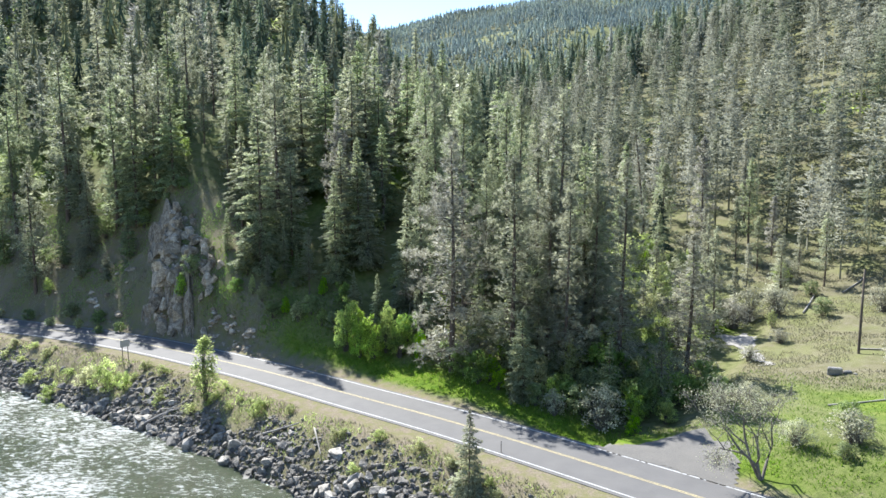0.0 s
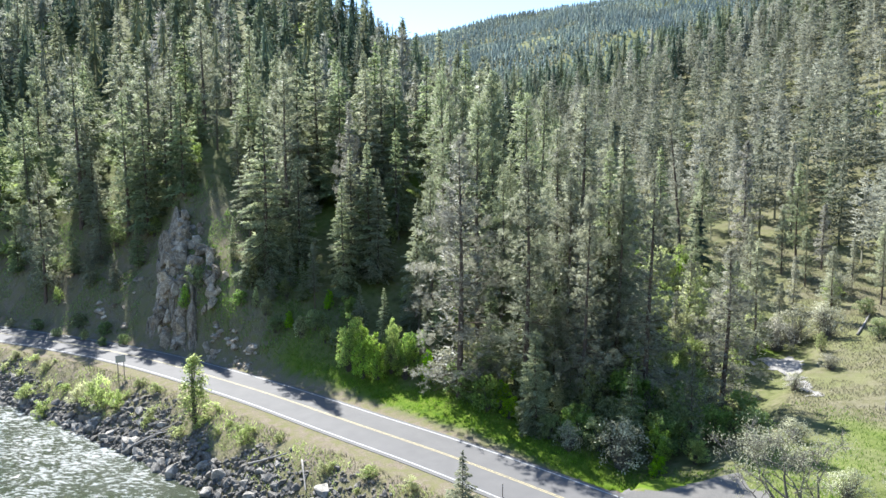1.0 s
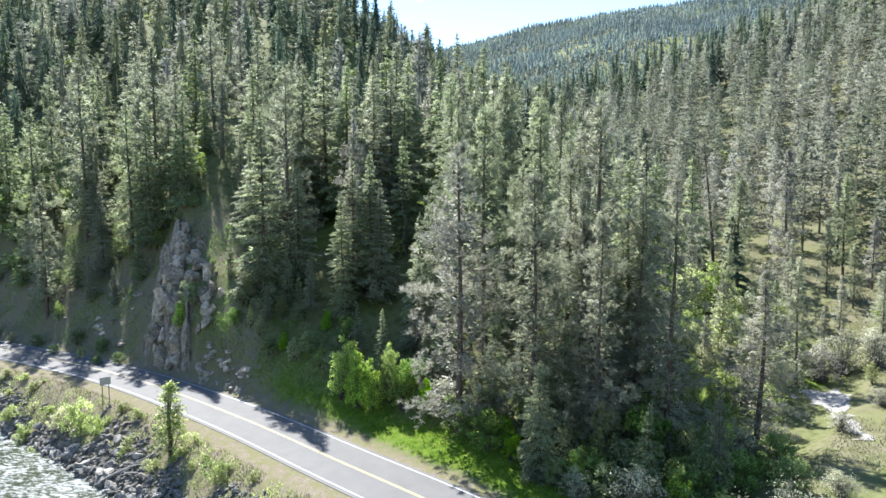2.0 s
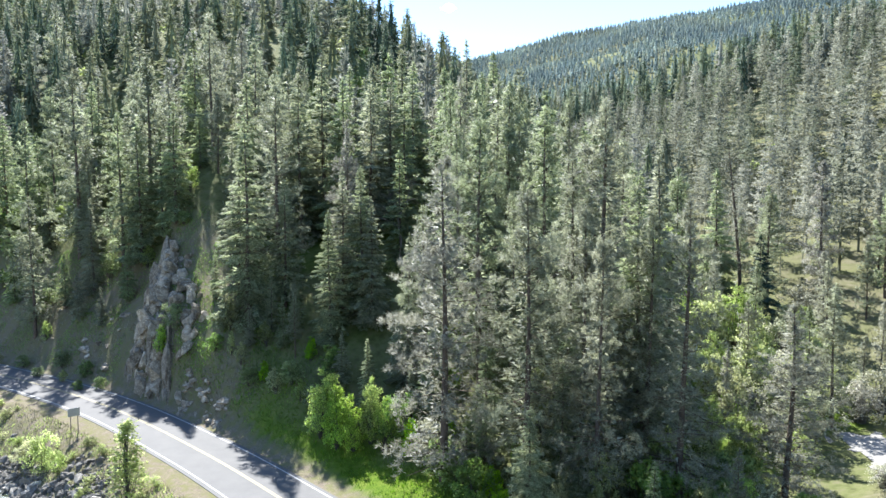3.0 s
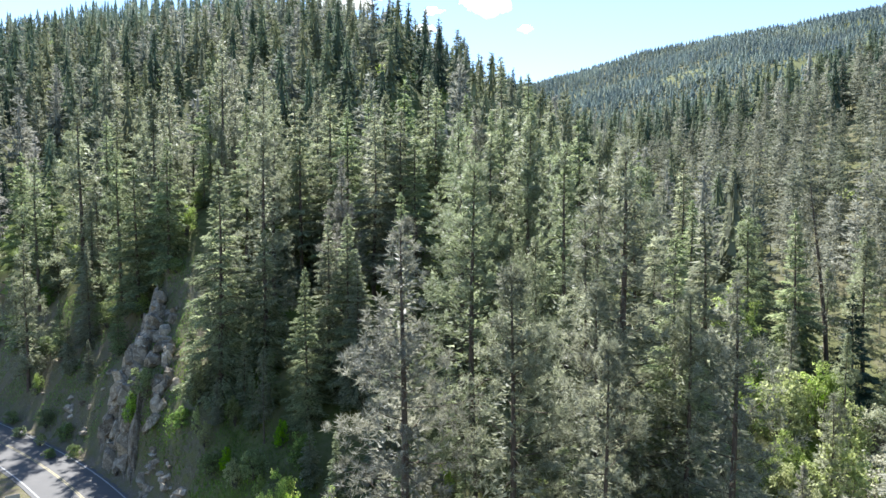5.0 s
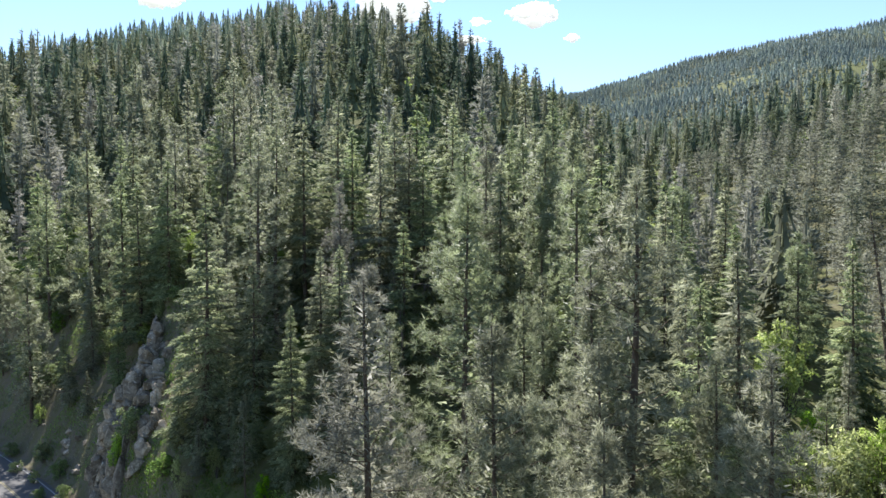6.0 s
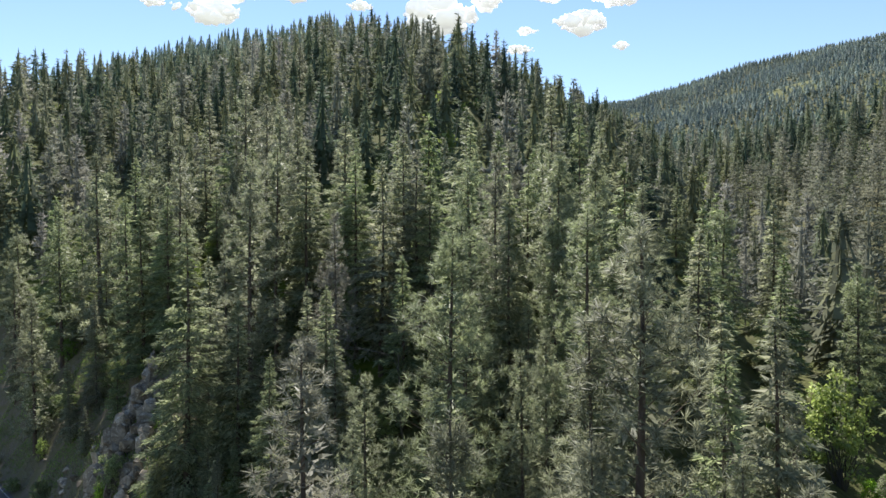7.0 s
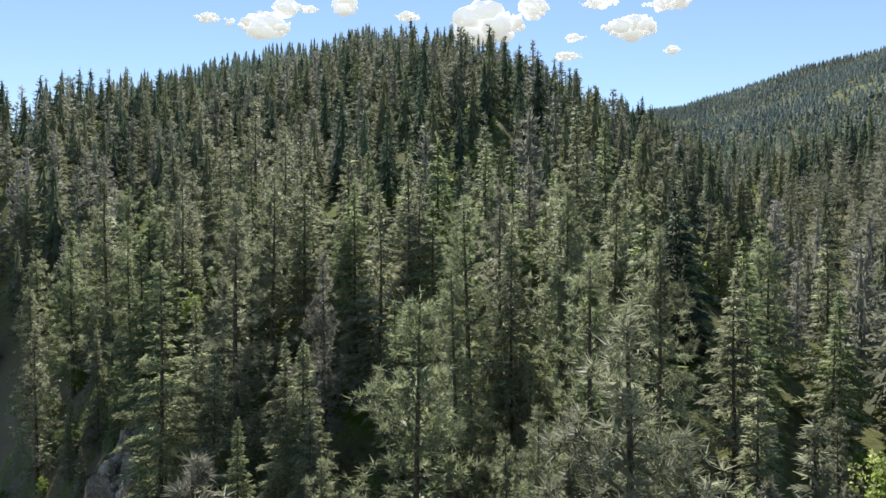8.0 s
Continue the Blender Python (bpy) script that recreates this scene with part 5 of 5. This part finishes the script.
bare_tree("bare_tree", "spreading tree with forked trunks just coming into bud", 3, 26.3, 53.3, [(-0.6, 0.1, 1.0), (-0.2, -0.2, 1.0), (0.3, 0.1, 1.0), (-0.35, 0.3, 1.0)], 3.5, 0.15, 7, TWIG, LEAF_GREY, 0.13, 3)
bare_tree("dead_tree", "dead grey leafless tree among the conifers", 8, -9.5, 111.0, [(0.05, 0, 1.0)], 5.5, 0.16, 5, TWIG)
bare_tree("dead_tree", "dead grey leafless spindly tree at the forest edge", 9, -4.8, 90.5, [(0.05, 0, 1.0)], 3.2, 0.1, 5, TWIG)


def leaning_snag():
    rng = np.random.default_rng(4)
    paths = [np.array([(0, 0, -0.5), (-0.5, 0, 9), (-1.6, 0, 19), (-2.6, 0, 27)])]
    radii = [np.array((0.34, 0.28, 0.18, 0.05))]
    for i in range(70):
        h = rng.uniform(7, 26.5)
        p = np.array((np.interp(h, (0, 9, 19, 27), (0, -0.5, -1.6, -2.6)), 0, h))
        a, q = rng.random() * 6.28, rng.uniform(0.8, 2.6) * (1.15 - h / 32)
        paths.append(np.stack((p, p + np.array((q * 0.5 * math.cos(a), q * 0.5 * math.sin(a), 0.05)), p + np.array((q * math.cos(a), q * math.sin(a), -0.25)))))
        radii.append(np.array((0.05, 0.035, 0.012)))
    v, f = tubes(paths, radii, 5)
    at = np.repeat(np.array([p[2] * 0.7 + p[1] * 0.3 for p in paths[1:]]), 26, 0)
    n = len(at)
    leaf = sprays(at + rng.normal(0, 0.35, (n, 3)), rng.normal(size=(n, 3)), rng.uniform(0.25, 0.5, n), np.full(n, 0.12), rng)
    ob = thing("pine_tree", "leaning half-dead pine with dark bare trunk", "tree", "forest trees")
    part("trunk", mesh_of("snag_trunk", v, f, BARK, True), ob, "dark leaning trunk with dead limbs")
    part("crown", mesh_of("snag_crown", leaf, np.arange(len(leaf)).reshape(-1, 3), PINE_PALE), ob)
    ob.matrix_basis = pose(40.0, 133.0, float(height(np.array([40.0]), np.array([133.0]))[0]))


leaning_snag()


# ---- rocks ----
def rock_mesh(name, seed, mat, points=16, squash=(1, 0.8, 0.6)):
    rng = np.random.default_rng(seed)
    p = unit(rng.normal(size=(points, 3))) * rng.uniform(0.42, 0.55, (points, 1)) * np.array(squash)
    bm = bmesh.new()
    for q in p:
        bm.verts.new(q)
    hull = bmesh.ops.convex_hull(bm, input=bm.verts)
    bmesh.ops.delete(bm, geom=[g for g in hull["geom_interior"] if isinstance(g, bmesh.types.BMVert)], context="VERTS")
    me = bpy.data.meshes.new(name)
    bm.to_mesh(me)
    bm.free()
    me.materials.append(mat)
    return me


BOULDERS = [rock_mesh("boulder", 100 + i, ROCK, 15 + i % 4, (1, 0.85, 0.55 + 0.06 * (i % 5))) for i in range(10)]
CRAGS = [rock_mesh("crag", 200 + i, CLIFF, 12, (0.9, 0.8, 1.15)) for i in range(8)]
bank = tagged(new("riprap_bank"), "steep river bank of angular grey riprap boulders", "rocks", kind="structure")
rng_r = np.random.default_rng(77)
n_r = 10000
pick = rng_r.uniform(0, 1, (n_r, 2))
along_i = np.searchsorted(EDGE_LINE[:, 0] * -1, -(14 - 98 * pick[:, 0]))
along_i = np.clip(along_i, 1, len(EDGE_LINE) - 1)
jitter = rng_r.uniform(0, 1, n_r)[:, None]
spot = EDGE_LINE[along_i - 1] * jitter + EDGE_LINE[along_i] * (1 - jitter)
down = 3.9 + 7.2 * pick[:, 1] ** 0.8
spot = spot - HILLWARD[along_i] * down[:, None]
size = np.exp(rng_r.normal(-0.92, 0.55, n_r)) * (0.55 + 0.12 * (down - 3.9))
bare_patch = relief(spot[:, 0], spot[:, 1], 6, 41) + 0.5 * relief(spot[:, 0], spot[:, 1], 2.2, 42)
keep = (bare_patch + 0.24 * (down - 5.7) > -0.12) & (size > 0.22)
spot, size, down = spot[keep], np.minimum(size[keep], 1.8), down[keep]
order = np.argsort(-size)
spot, size = spot[order], size[order]
zs = height(spot[:, 0], spot[:, 1])
loose_v, loose_f, count = [], [], 0
rv = random.Random(3)
for i in range(len(spot)):
    m = pose(spot[i, 0], spot[i, 1], zs[i] + size[i] * 0.08, rv.uniform(-25, 25), rv.uniform(-25, 25), rv.uniform(0, 360)) @ Matrix.Diagonal((size[i] * rv.uniform(0.85, 1.5), size[i] * rv.uniform(0.8, 1.1), size[i] * rv.uniform(0.8, 1.3), 1))
    me = BOULDERS[i % 10]
    if i < 300:
        part("boulder", me, bank).matrix_basis = m
    else:
        co = np.empty(len(me.vertices) * 3, dtype=np.float32)
        me.vertices.foreach_get("co", co)
        tri = np.empty(len(me.polygons) * 3, dtype=np.int32)
        me.loops.foreach_get("vertex_index", tri)
        mm = np.array(m)
        loose_v.append(co.reshape(-1, 3) @ mm[:3, :3].T + mm[:3, 3])
        loose_f.append(tri.reshape(-1, 3) + count)
        count += len(me.vertices)
rubble = part("rubble", mesh_of("rubble", np.vstack(loose_v), np.vstack(loose_f), ROCK), bank, "smaller broken rocks between the boulders")
rubble["kind"] = "stuff"

outcrop = tagged(new("rock_outcrop"), "craggy grey-brown rock outcrop above the road", "cliff", kind="structure")
rc = random.Random(21)


def cliff_sheet():
    """The rock face: fractured blocks and ledges standing out of the cut bank."""
    rng = np.random.default_rng(44)
    us, vs = np.arange(-54, -31, 0.2), np.arange(4.6, 21.5, 0.2)
    gu, gv = np.meshgrid(us, vs)
    base = np.interp(gu, EDGE_LINE[::-1, 0], EDGE_LINE[::-1, 1])
    cell = np.column_stack((rng.uniform(-55, -30, 330), rng.uniform(4, 22, 330)))
    push, tilt = rng.uniform(-0.7, 1.2, 330), rng.normal(0, 0.3, (330, 2))
    wu, wv = gu + 0.35 * relief(gu, gv, 1.4, 91), gv + 0.35 * relief(gu, gv, 1.4, 92)
    gap = (wu[..., None] - cell[:, 0]) ** 2 * 1.5 + (wv[..., None] - cell[:, 1]) ** 2
    own = gap.argmin(-1)
    two = np.partition(gap, 1, -1)[..., :2]
    crack = smooth(0.5, 0.0, np.sqrt(two[..., 1]) - np.sqrt(two[..., 0]))
    lift = push[own] + tilt[own, 0] * (gu - cell[own, 0]) + tilt[own, 1] * (gv - cell[own, 1]) - 0.7 * crack + 0.16 * relief(gu, gv, 0.7, 95)
    lift = lift + 1.5 * relief(gu, gv, 6.0, 93)
    gx = gu - 0.45 * (gv - 4.6)
    gy = base + (gv + 3.45) / 0.87 - 0.3 * lift
    z = height(gx, gy + 0.3 * lift, False)
    fray = 1.3 * relief(gu, gv, 3.0, 98) + 0.8 * relief(gu, gv, 1.2, 99)
    main = smooth(6.0, 4.4, np.abs(gu + 41.8) + fray) * smooth(20, 17, gv + fray)
    arm = smooth(2.9, 1.8, np.abs(gv - 9.8 - 0.25 * (gu + 40)) + fray) * smooth(-33.5, -36, gu + fray) * smooth(-44, -42, gu)
    spine = np.maximum(main, arm) * smooth(4.4, 5.4, gv)
    zz = z + spine * (0.5 * lift + 0.6) - 3.0 * (1 - spine)
    n, k = gx.shape
    idx = np.arange(n * k).reshape(n, k)
    f = np.stack((idx[:-1, :-1], idx[:-1, 1:], idx[1:, 1:], idx[1:, :-1]), -1).reshape(-1, 4)
    f = f[(spine.ravel()[f] > 0.02).any(1)]
    return mesh_of("rock_face", np.stack((gx, gy, zz), -1).reshape(-1, 3), f, CLIFF, False)


part("rock_face", cliff_sheet(), outcrop, "stepped grey-brown rock face")
for i in range(120):
    if i < 72:
        up_s = 4.8 + 9.5 * rc.random() ** 1.25
        x = -42.8 - 0.38 * (up_s - 5) + rc.uniform(-3.6, 3.6) * (1 - 0.04 * up_s)
    else:
        along_arm = rc.random()
        x, up_s = -45.0 + 11.5 * along_arm, 11.4 - 3.4 * along_arm + rc.gauss(0, 1.5)
    base_y = float(np.interp(x, EDGE_LINE[::-1, 0], EDGE_LINE[::-1, 1]))
    y = base_y + (up_s + 3.45) / 0.87
    z = float(height(np.array([x]), np.array([y]))[0])
    k = rc.uniform(1.2, 3.4) * (1.0 if i < 72 else 0.7)
    part("crag", CRAGS[i % 8], outcrop).matrix_basis = pose(x, y, z + 0.12 * k, rc.uniform(-35, 5), rc.uniform(-20, 20), rc.uniform(0, 360)) @ Matrix.Diagonal((k * rc.uniform(0.9, 1.4), k * rc.uniform(0.7, 1.0), k * rc.uniform(0.8, 1.3), 1))
for i in range(64):
    x = rc.uniform(-35, -27) if i < 44 else rc.uniform(-70, -52)
    base_y = float(np.interp(x, EDGE_LINE[::-1, 0], EDGE_LINE[::-1, 1]))
    y = base_y + (6.9 + 1.3 + (rc.random() * 1.8 if i < 44 else rc.random() * 6)) / 0.85
    z = float(height(np.array([x]), np.array([y]))[0])
    k = rc.uniform(0.6, 1.7)
    part("crag", CRAGS[i % 8], outcrop).matrix_basis = pose(x, y, z - 0.12 * k, rc.uniform(-35, 15), rc.uniform(-25, 25), rc.uniform(0, 360)) @ Matrix.Diagonal((k * 1.5, k * 1.1, k * 0.65, 1))


# ---- small things by the road and on the meadow ----
def box_into(bm, size, at, bevel=0.01, turn=0.0):
    r = bmesh.ops.create_cube(bm, size=1)
    bmesh.ops.transform(bm, matrix=pose(*at, 0, 0, turn) @ Matrix.Diagonal((*size, 1)), verts=r["verts"])
    if bevel:
        bmesh.ops.bevel(bm, geom=list({e for v in r["verts"] for e in v.link_edges}), offset=bevel, segments=1, affect="EDGES")


def box_mesh(name, size, at, mat, bevel=0.01, turn=0.0):
    bm = bmesh.new()
    box_into(bm, size, at, bevel, turn)
    me = bpy.data.meshes.new(name)
    bm.to_mesh(me)
    bm.free()
    me.materials.append(mat)
    return me


def tube_mesh(name, path, radii, mat, sides=8):
    v, f = tubes([np.array(path, float)], [np.array(radii, float)], sides)
    return mesh_of(name, v, f, mat, True)


sign = thing("road_sign", "grey metal road sign seen from behind on two posts", "sign")
part("panel", box_mesh("panel", (1.25, 0.03, 0.95), (0, 0, 2.6), SIGN_GREY), sign, "unpainted metal back of a sign panel")
for px in (-0.35, 0.4):
    part("post", box_mesh("post", (0.09, 0.09, 3.3), (px, 0.06, 1.4), STEEL), sign)
part("brace", box_mesh("brace", (1.1, 0.05, 0.06), (0, 0.03, 2.45), STEEL), sign)
sign.matrix_basis = pose(-43.4, 90.0, -0.3, 0, 0, 48)

for px, py in ((5.3, 59.1), (33.5, 46.5), (-62.0, 112.6)):
    marker = thing("marker_post", "thin steel delineator post at the road edge", "post", "marker posts")
    z = float(height(np.array([px]), np.array([py]))[0])
    part("post", box_mesh("post", (0.07, 0.05, 1.3), (0, 0, 0.5), STEEL), marker)
    part("reflector", box_mesh("reflector", (0.09, 0.02, 0.14), (0, -0.037, 1.0), SIGN_GREY, 0.004), marker)
    marker.matrix_basis = pose(px, py, z, 0, 0, 35)

pole = thing("utility_pole", "weathered dark wooden utility pole in the meadow", "pole")
part("shaft", tube_mesh("shaft", [(0, 0, -0.5), (0.03, 0, 5), (0.08, 0, 10.6), (0.08, 0, 10.62)], (0.17, 0.15, 0.115, 0.02), POLE_WOOD, 10), pole)
part("bracket", box_mesh("bracket", (0.12, 0.12, 0.3), (0.16, 0, 10.2), STEEL), pole)
pole.matrix_basis = pose(51.9, 82.3, float(height(np.array([51.9]), np.array([82.3]))[0]))


def log(name, label, a, b, r0, r1, mat, lift=0.05):
    pa, pb = np.array(a, float), np.array(b, float)
    pts = [pa + (pb - pa) * t for t in (0, 0.33, 0.66, 1)]
    hs = height(np.array([p[0] for p in pts]), np.array([p[1] for p in pts]))
    path = [(p[0], p[1], h + r0 * 0.7 + lift) for p, h in zip(pts, hs)]
    ob = thing(name, label, "log", "fallen logs")
    part("bole", tube_mesh("bole", [tuple(np.array(path[0]) - 0.001)] + path, (0.01, r0, r0 * 0.9, (r0 + r1) / 2, r1), mat, 7), ob)
    branch = np.array(path[2])
    part("broken_limb", tube_mesh("broken_limb", [branch, branch + (0.2, 0.3, 0.3), branch + (0.3, 0.6, 0.7)], (r1 * 0.5, r1 * 0.4, r1 * 0.15), mat, 5), ob)
    return ob


log("fallen_log", "bleached fallen log lying in the meadow grass", (39.0, 66.2), (46.5, 64.5), 0.09, 0.07, DRIFT)
log("fallen_log", "grey fallen log by the utility pole", (52.5, 83.6), (58.5, 80.5), 0.11, 0.08, DRIFT)
log("fallen_log", "grey fallen log on the dry slope", (56.5, 104.0), (62.5, 112.0), 0.16, 0.1, DRIFT)
log("fallen_log", "bleached log on the upper meadow", (67.0, 111.5), (73.0, 115.5), 0.14, 0.09, DRIFT)
log("driftwood", "bleached driftwood trunk among the bank rocks", (-36.5, 77.2), (-32.0, 77.4), 0.17, 0.1, DRIFT, 0.3)
rng_d = random.Random(8)
for i in range(9):
    xd, yd, ad = -34.5 + rng_d.gauss(0, 1.4), 77.0 + rng_d.gauss(0, 0.5), rng_d.uniform(-0.5, 0.6)
    ld = rng_d.uniform(1.0, 2.6)
    log("driftwood", "thin bleached driftwood branch in a heap on the rocks", (xd, yd), (xd + ld * math.cos(ad), yd + ld * math.sin(ad)), rng_d.uniform(0.05, 0.1), 0.03, DRIFT, rng_d.uniform(0.25, 0.6))
log("driftwood", "thin bleached driftwood branch on the rocks", (-19.0, 68.5), (-15.0, 68.2), 0.12, 0.05, DRIFT, 0.3)
log("driftwood", "thin bleached driftwood branch on the rocks", (-13.2, 66.8), (-12.0, 63.5), 0.1, 0.05, DRIFT, 0.3)

CONCRETE = rock_material("weathered_concrete", (0.13, 0.125, 0.115), (0.2, 0.192, 0.178), (0.28, 0.27, 0.25))
slab = thing("concrete_block", "broken grey concrete footing in the meadow", "concrete")
for dx, dy, w, d, h, a in ((0, 0, 1.5, 0.45, 1.2, -25), (1.2, -0.4, 0.9, 0.5, 0.7, -12), (1.9, -0.7, 0.5, 0.45, 0.35, 20)):
    part("block", box_mesh("block", (w, d, h), (dx, dy, h * 0.25), CONCRETE, 0.12, a), slab)
slab.matrix_basis = pose(44.5, 74.6, float(height(np.array([44.5]), np.array([74.6]))[0]), 14, -8, 0)

pipe = thing("culvert_pipe", "rusty corrugated culvert pipe under the road", "culvert")
ring = np.linspace(0, 2 * np.pi, 21)[:-1]
cv, cf = [], []
for i in range(28):
    r = 0.75 + 0.03 * (i % 2)
    cv += [(r * math.cos(a), -0.25 * i, r * math.sin(a)) for a in ring]
for i in range(27):
    cf += [(i * 20 + j, i * 20 + (j + 1) % 20, (i + 1) * 20 + (j + 1) % 20, (i + 1) * 20 + j) for j in range(20)]
part("barrel", mesh_of("barrel", cv, cf, CULVERT, True), pipe)
pipe.matrix_basis = pose(14.9, 61.5, -1.1, 0, 0, -35)


def patch_on_ground(name, polygon, mat, lift, label, step=0.4, ragged=0.5):
    """A thin sheet of loose material that lies on the ground within a polygon."""
    poly = np.array(polygon, float)
    lo, hi = poly.min(0) - 1, poly.max(0) + 1
    gx, gy = np.meshgrid(np.arange(lo[0], hi[0], step), np.arange(lo[1], hi[1], step))
    qx, qy = gx + ragged * relief(gx, gy, 1.5, 61), gy + ragged * relief(gx, gy, 1.5, 62)
    inside = np.zeros(gx.shape, bool)
    for i in range(len(poly)):
        (x1, y1), (x2, y2) = poly[i], poly[i - 1]
        if y1 != y2:
            inside ^= ((y1 > qy) != (y2 > qy)) & (qx < (x2 - x1) * (qy - y1) / (y2 - y1) + x1)
    gz = height(gx, gy) + lift
    n, k = gx.shape
    idx = np.arange(n * k).reshape(n, k)
    f = np.stack((idx[:-1, :-1], idx[:-1, 1:], idx[1:, 1:], idx[1:, :-1]), -1).reshape(-1, 4)
    f = f[inside.ravel()[f].all(1)]
    used, f2 = np.unique(f, return_inverse=True)
    v = np.stack((gx, gy, gz), -1).reshape(-1, 3)[used]
    return tagged(new(name, mesh_of(name, v, f2.reshape(-1, 4), mat, True)), label, "ground", kind="structure")


patch_on_ground("driveway", [(12.8, 61.1), (23.8, 51.4), (25.3, 55.5), (26.5, 60.0), (25.0, 63.5), (21.0, 63.0), (18.0, 61.6)], GRAVEL, 0.066, "grey gravel turnout beside the road")
patch_on_ground("creek_gravel", [(41.5, 98.0), (44.5, 97.0), (47.0, 99.0), (46.5, 101.8), (43.5, 102.2), (41.2, 100.8)], SAND, 0.06, "bleached white gravel bar of the creek", 0.3, 1.1)
patch_on_ground("creek_gravel", [(41.3, 90.2), (43.6, 90.6), (45.8, 96.4), (45.0, 98.0), (42.6, 97.4)], SAND, 0.09, "bleached gravel along the creek bed", 0.3, 0.9)
patch_on_ground("creek_gravel", [(39.7, 82.0), (41.3, 81.5), (42.6, 87.0), (42.2, 91.0), (40.8, 90.5), (40.8, 86.5)], SAND, 0.06, "pale gravel strip beside the creek", 0.3, 1.0)


# ---- grass ----
def grass(name, n, box, mat, label, where, tall, seed):
    rng = np.random.default_rng(seed)
    p = rng.uniform(box[0], box[1], (n, 2))
    s, _ = to_line(p[:, 0], p[:, 1], ROAD)
    d, _ = to_line(p[:, 0], p[:, 1], CREEK_LINE[:, :2])
    p = p[where(p[:, 0], p[:, 1], s, d, rng.random(n))]
    z = height(p[:, 0], p[:, 1])
    k = len(p)
    at = np.column_stack((p, z - 0.04))
    way = np.column_stack((rng.normal(0, 0.45, (k, 2)), np.ones(k)))
    v = sprays(at, way, tall * rng.uniform(0.5, 1.4, k), tall * rng.uniform(0.18, 0.4, k), rng, np.array((0.2, -0.8, 0.1)))
    return tagged(new(name, mesh_of(name, v, np.arange(len(v)).reshape(-1, 3), mat)), label, "grass", kind="stuff")


grass("verge_grass", 120000, ((-48.0, 50.0), (36.0, 110.0)), GRASS_BLADE, "lush green verge grass beside the road",
      lambda x, y, s, d, q: (s > 5.6 + q) & (s < 14) & (q < 0.9) & ((d < 0) | (s > 7)) & (relief(x, y, 2.5, 71) > -0.55) & ~((x > 15) & (x < 26) & (y < 64)), 0.32, 81)
grass("meadow_grass", 34000, ((26.0, 44.0), (75.0, 105.0)), GRASS_BLADE, "bright green meadow grass", lambda x, y, s, d, q: (s > 6) & (s < 34) & (d > 5) & (relief(x, y, 6, 72) > -0.3), 0.3, 82)
grass("dry_grass", 260000, ((-85.0, 44.0), (95.0, 135.0)), DRY_BLADE, "tufts of dry tan grass",
      lambda x, y, s, d, q: (((s < -6) & (s > -11.5)) | ((d > 5) & (s > 30)) | ((x < -26) & (s > 5.2) & (s < 20))) & (relief(x, y, 3, 73) > -0.3), 0.33, 83)


grass("slope_weeds", 150000, ((-92.0, 88.0), (-22.0, 132.0)), LEAF_DARK, "low green weeds on the cut bank above the road",
      lambda x, y, s, d, q: (s > 5.2) & (s < 20) & (relief(x, y, 4, 76) + 0.5 * relief(x, y, 1.3, 77) > -0.05), 0.28, 85)
grass("bank_grass", 160000, ((-80.0, 40.0), (20.0, 110.0)), LEAF_YELLOW, "yellow-green weeds and tufts on the river bank",
      lambda x, y, s, d, q: (s < -6.3) & (s > -11.5) & (relief(x, y, 3.5, 74) + 0.4 * relief(x, y, 1.2, 75) > 0.18), 0.3, 84)


# ---- clouds ----
def cloud_material():
    m, nt, b = material("cloud_glow_white", 1.0, 0.0)
    b.inputs["Base Color"].default_value = (0.9, 0.9, 0.9, 1)
    # Part of the clouds' sunlit brightness is put in as emission.
    b.inputs["Emission Color"].default_value = (0.95, 0.97, 1.0, 1)
    b.inputs["Emission Strength"].default_value = CLOUD_GLOW
    return m


CLOUD = cloud_material()


def cloud(bearing, up, wide, tall, seed):
    """A heap of rounded puffs, far off; bearing to the left of north and height in degrees, size in metres."""
    rng = np.random.default_rng(seed)
    bm = bmesh.new()
    wide, tall = wide * 0.82, tall * 0.85
    for i in range(54):
        x = rng.normal(0, 0.23) * wide
        h = max(0.15, 1 - (2 * abs(x) / wide) ** 1.5)
        k = rng.uniform(0.08, 0.25) * tall * (0.45 + h)
        z = rng.uniform(-0.25, 0.35) * tall * h
        made = bmesh.ops.create_icosphere(bm, subdivisions=2, radius=1)
        bmesh.ops.transform(bm, matrix=pose(x, rng.normal(0, 0.15) * wide, z) @ Matrix.Diagonal((k * 1.5, k * 1.2, k, 1)), verts=made["verts"])
    for v in bm.verts:
        v.co += v.normal * (noise.fractal(v.co * (7.0 / tall), 0.8, 2.1, 5) * 0.17 * tall)
    me = bpy.data.meshes.new("cloud")
    bm.to_mesh(me)
    bm.free()
    me.materials.append(CLOUD)
    for p in me.polygons:
        p.use_smooth = True
    far = 4200.0
    b, e = radians(bearing), radians(up)
    at = Vector((20 - math.sin(b) * math.cos(e) * far, 63 + math.cos(b) * math.cos(e) * far, 38 + math.sin(e) * far))
    ob = tagged(new("backdrop_cloud", me), "small white fair-weather cumulus cloud", "cloud", kind="structure")
    ob.matrix_basis = Matrix.Translation(at) @ pose(0, 0, 0, 0, 0, bearing)


for i, row in enumerate(CLOUDS):
    cloud(*row, 300 + i)
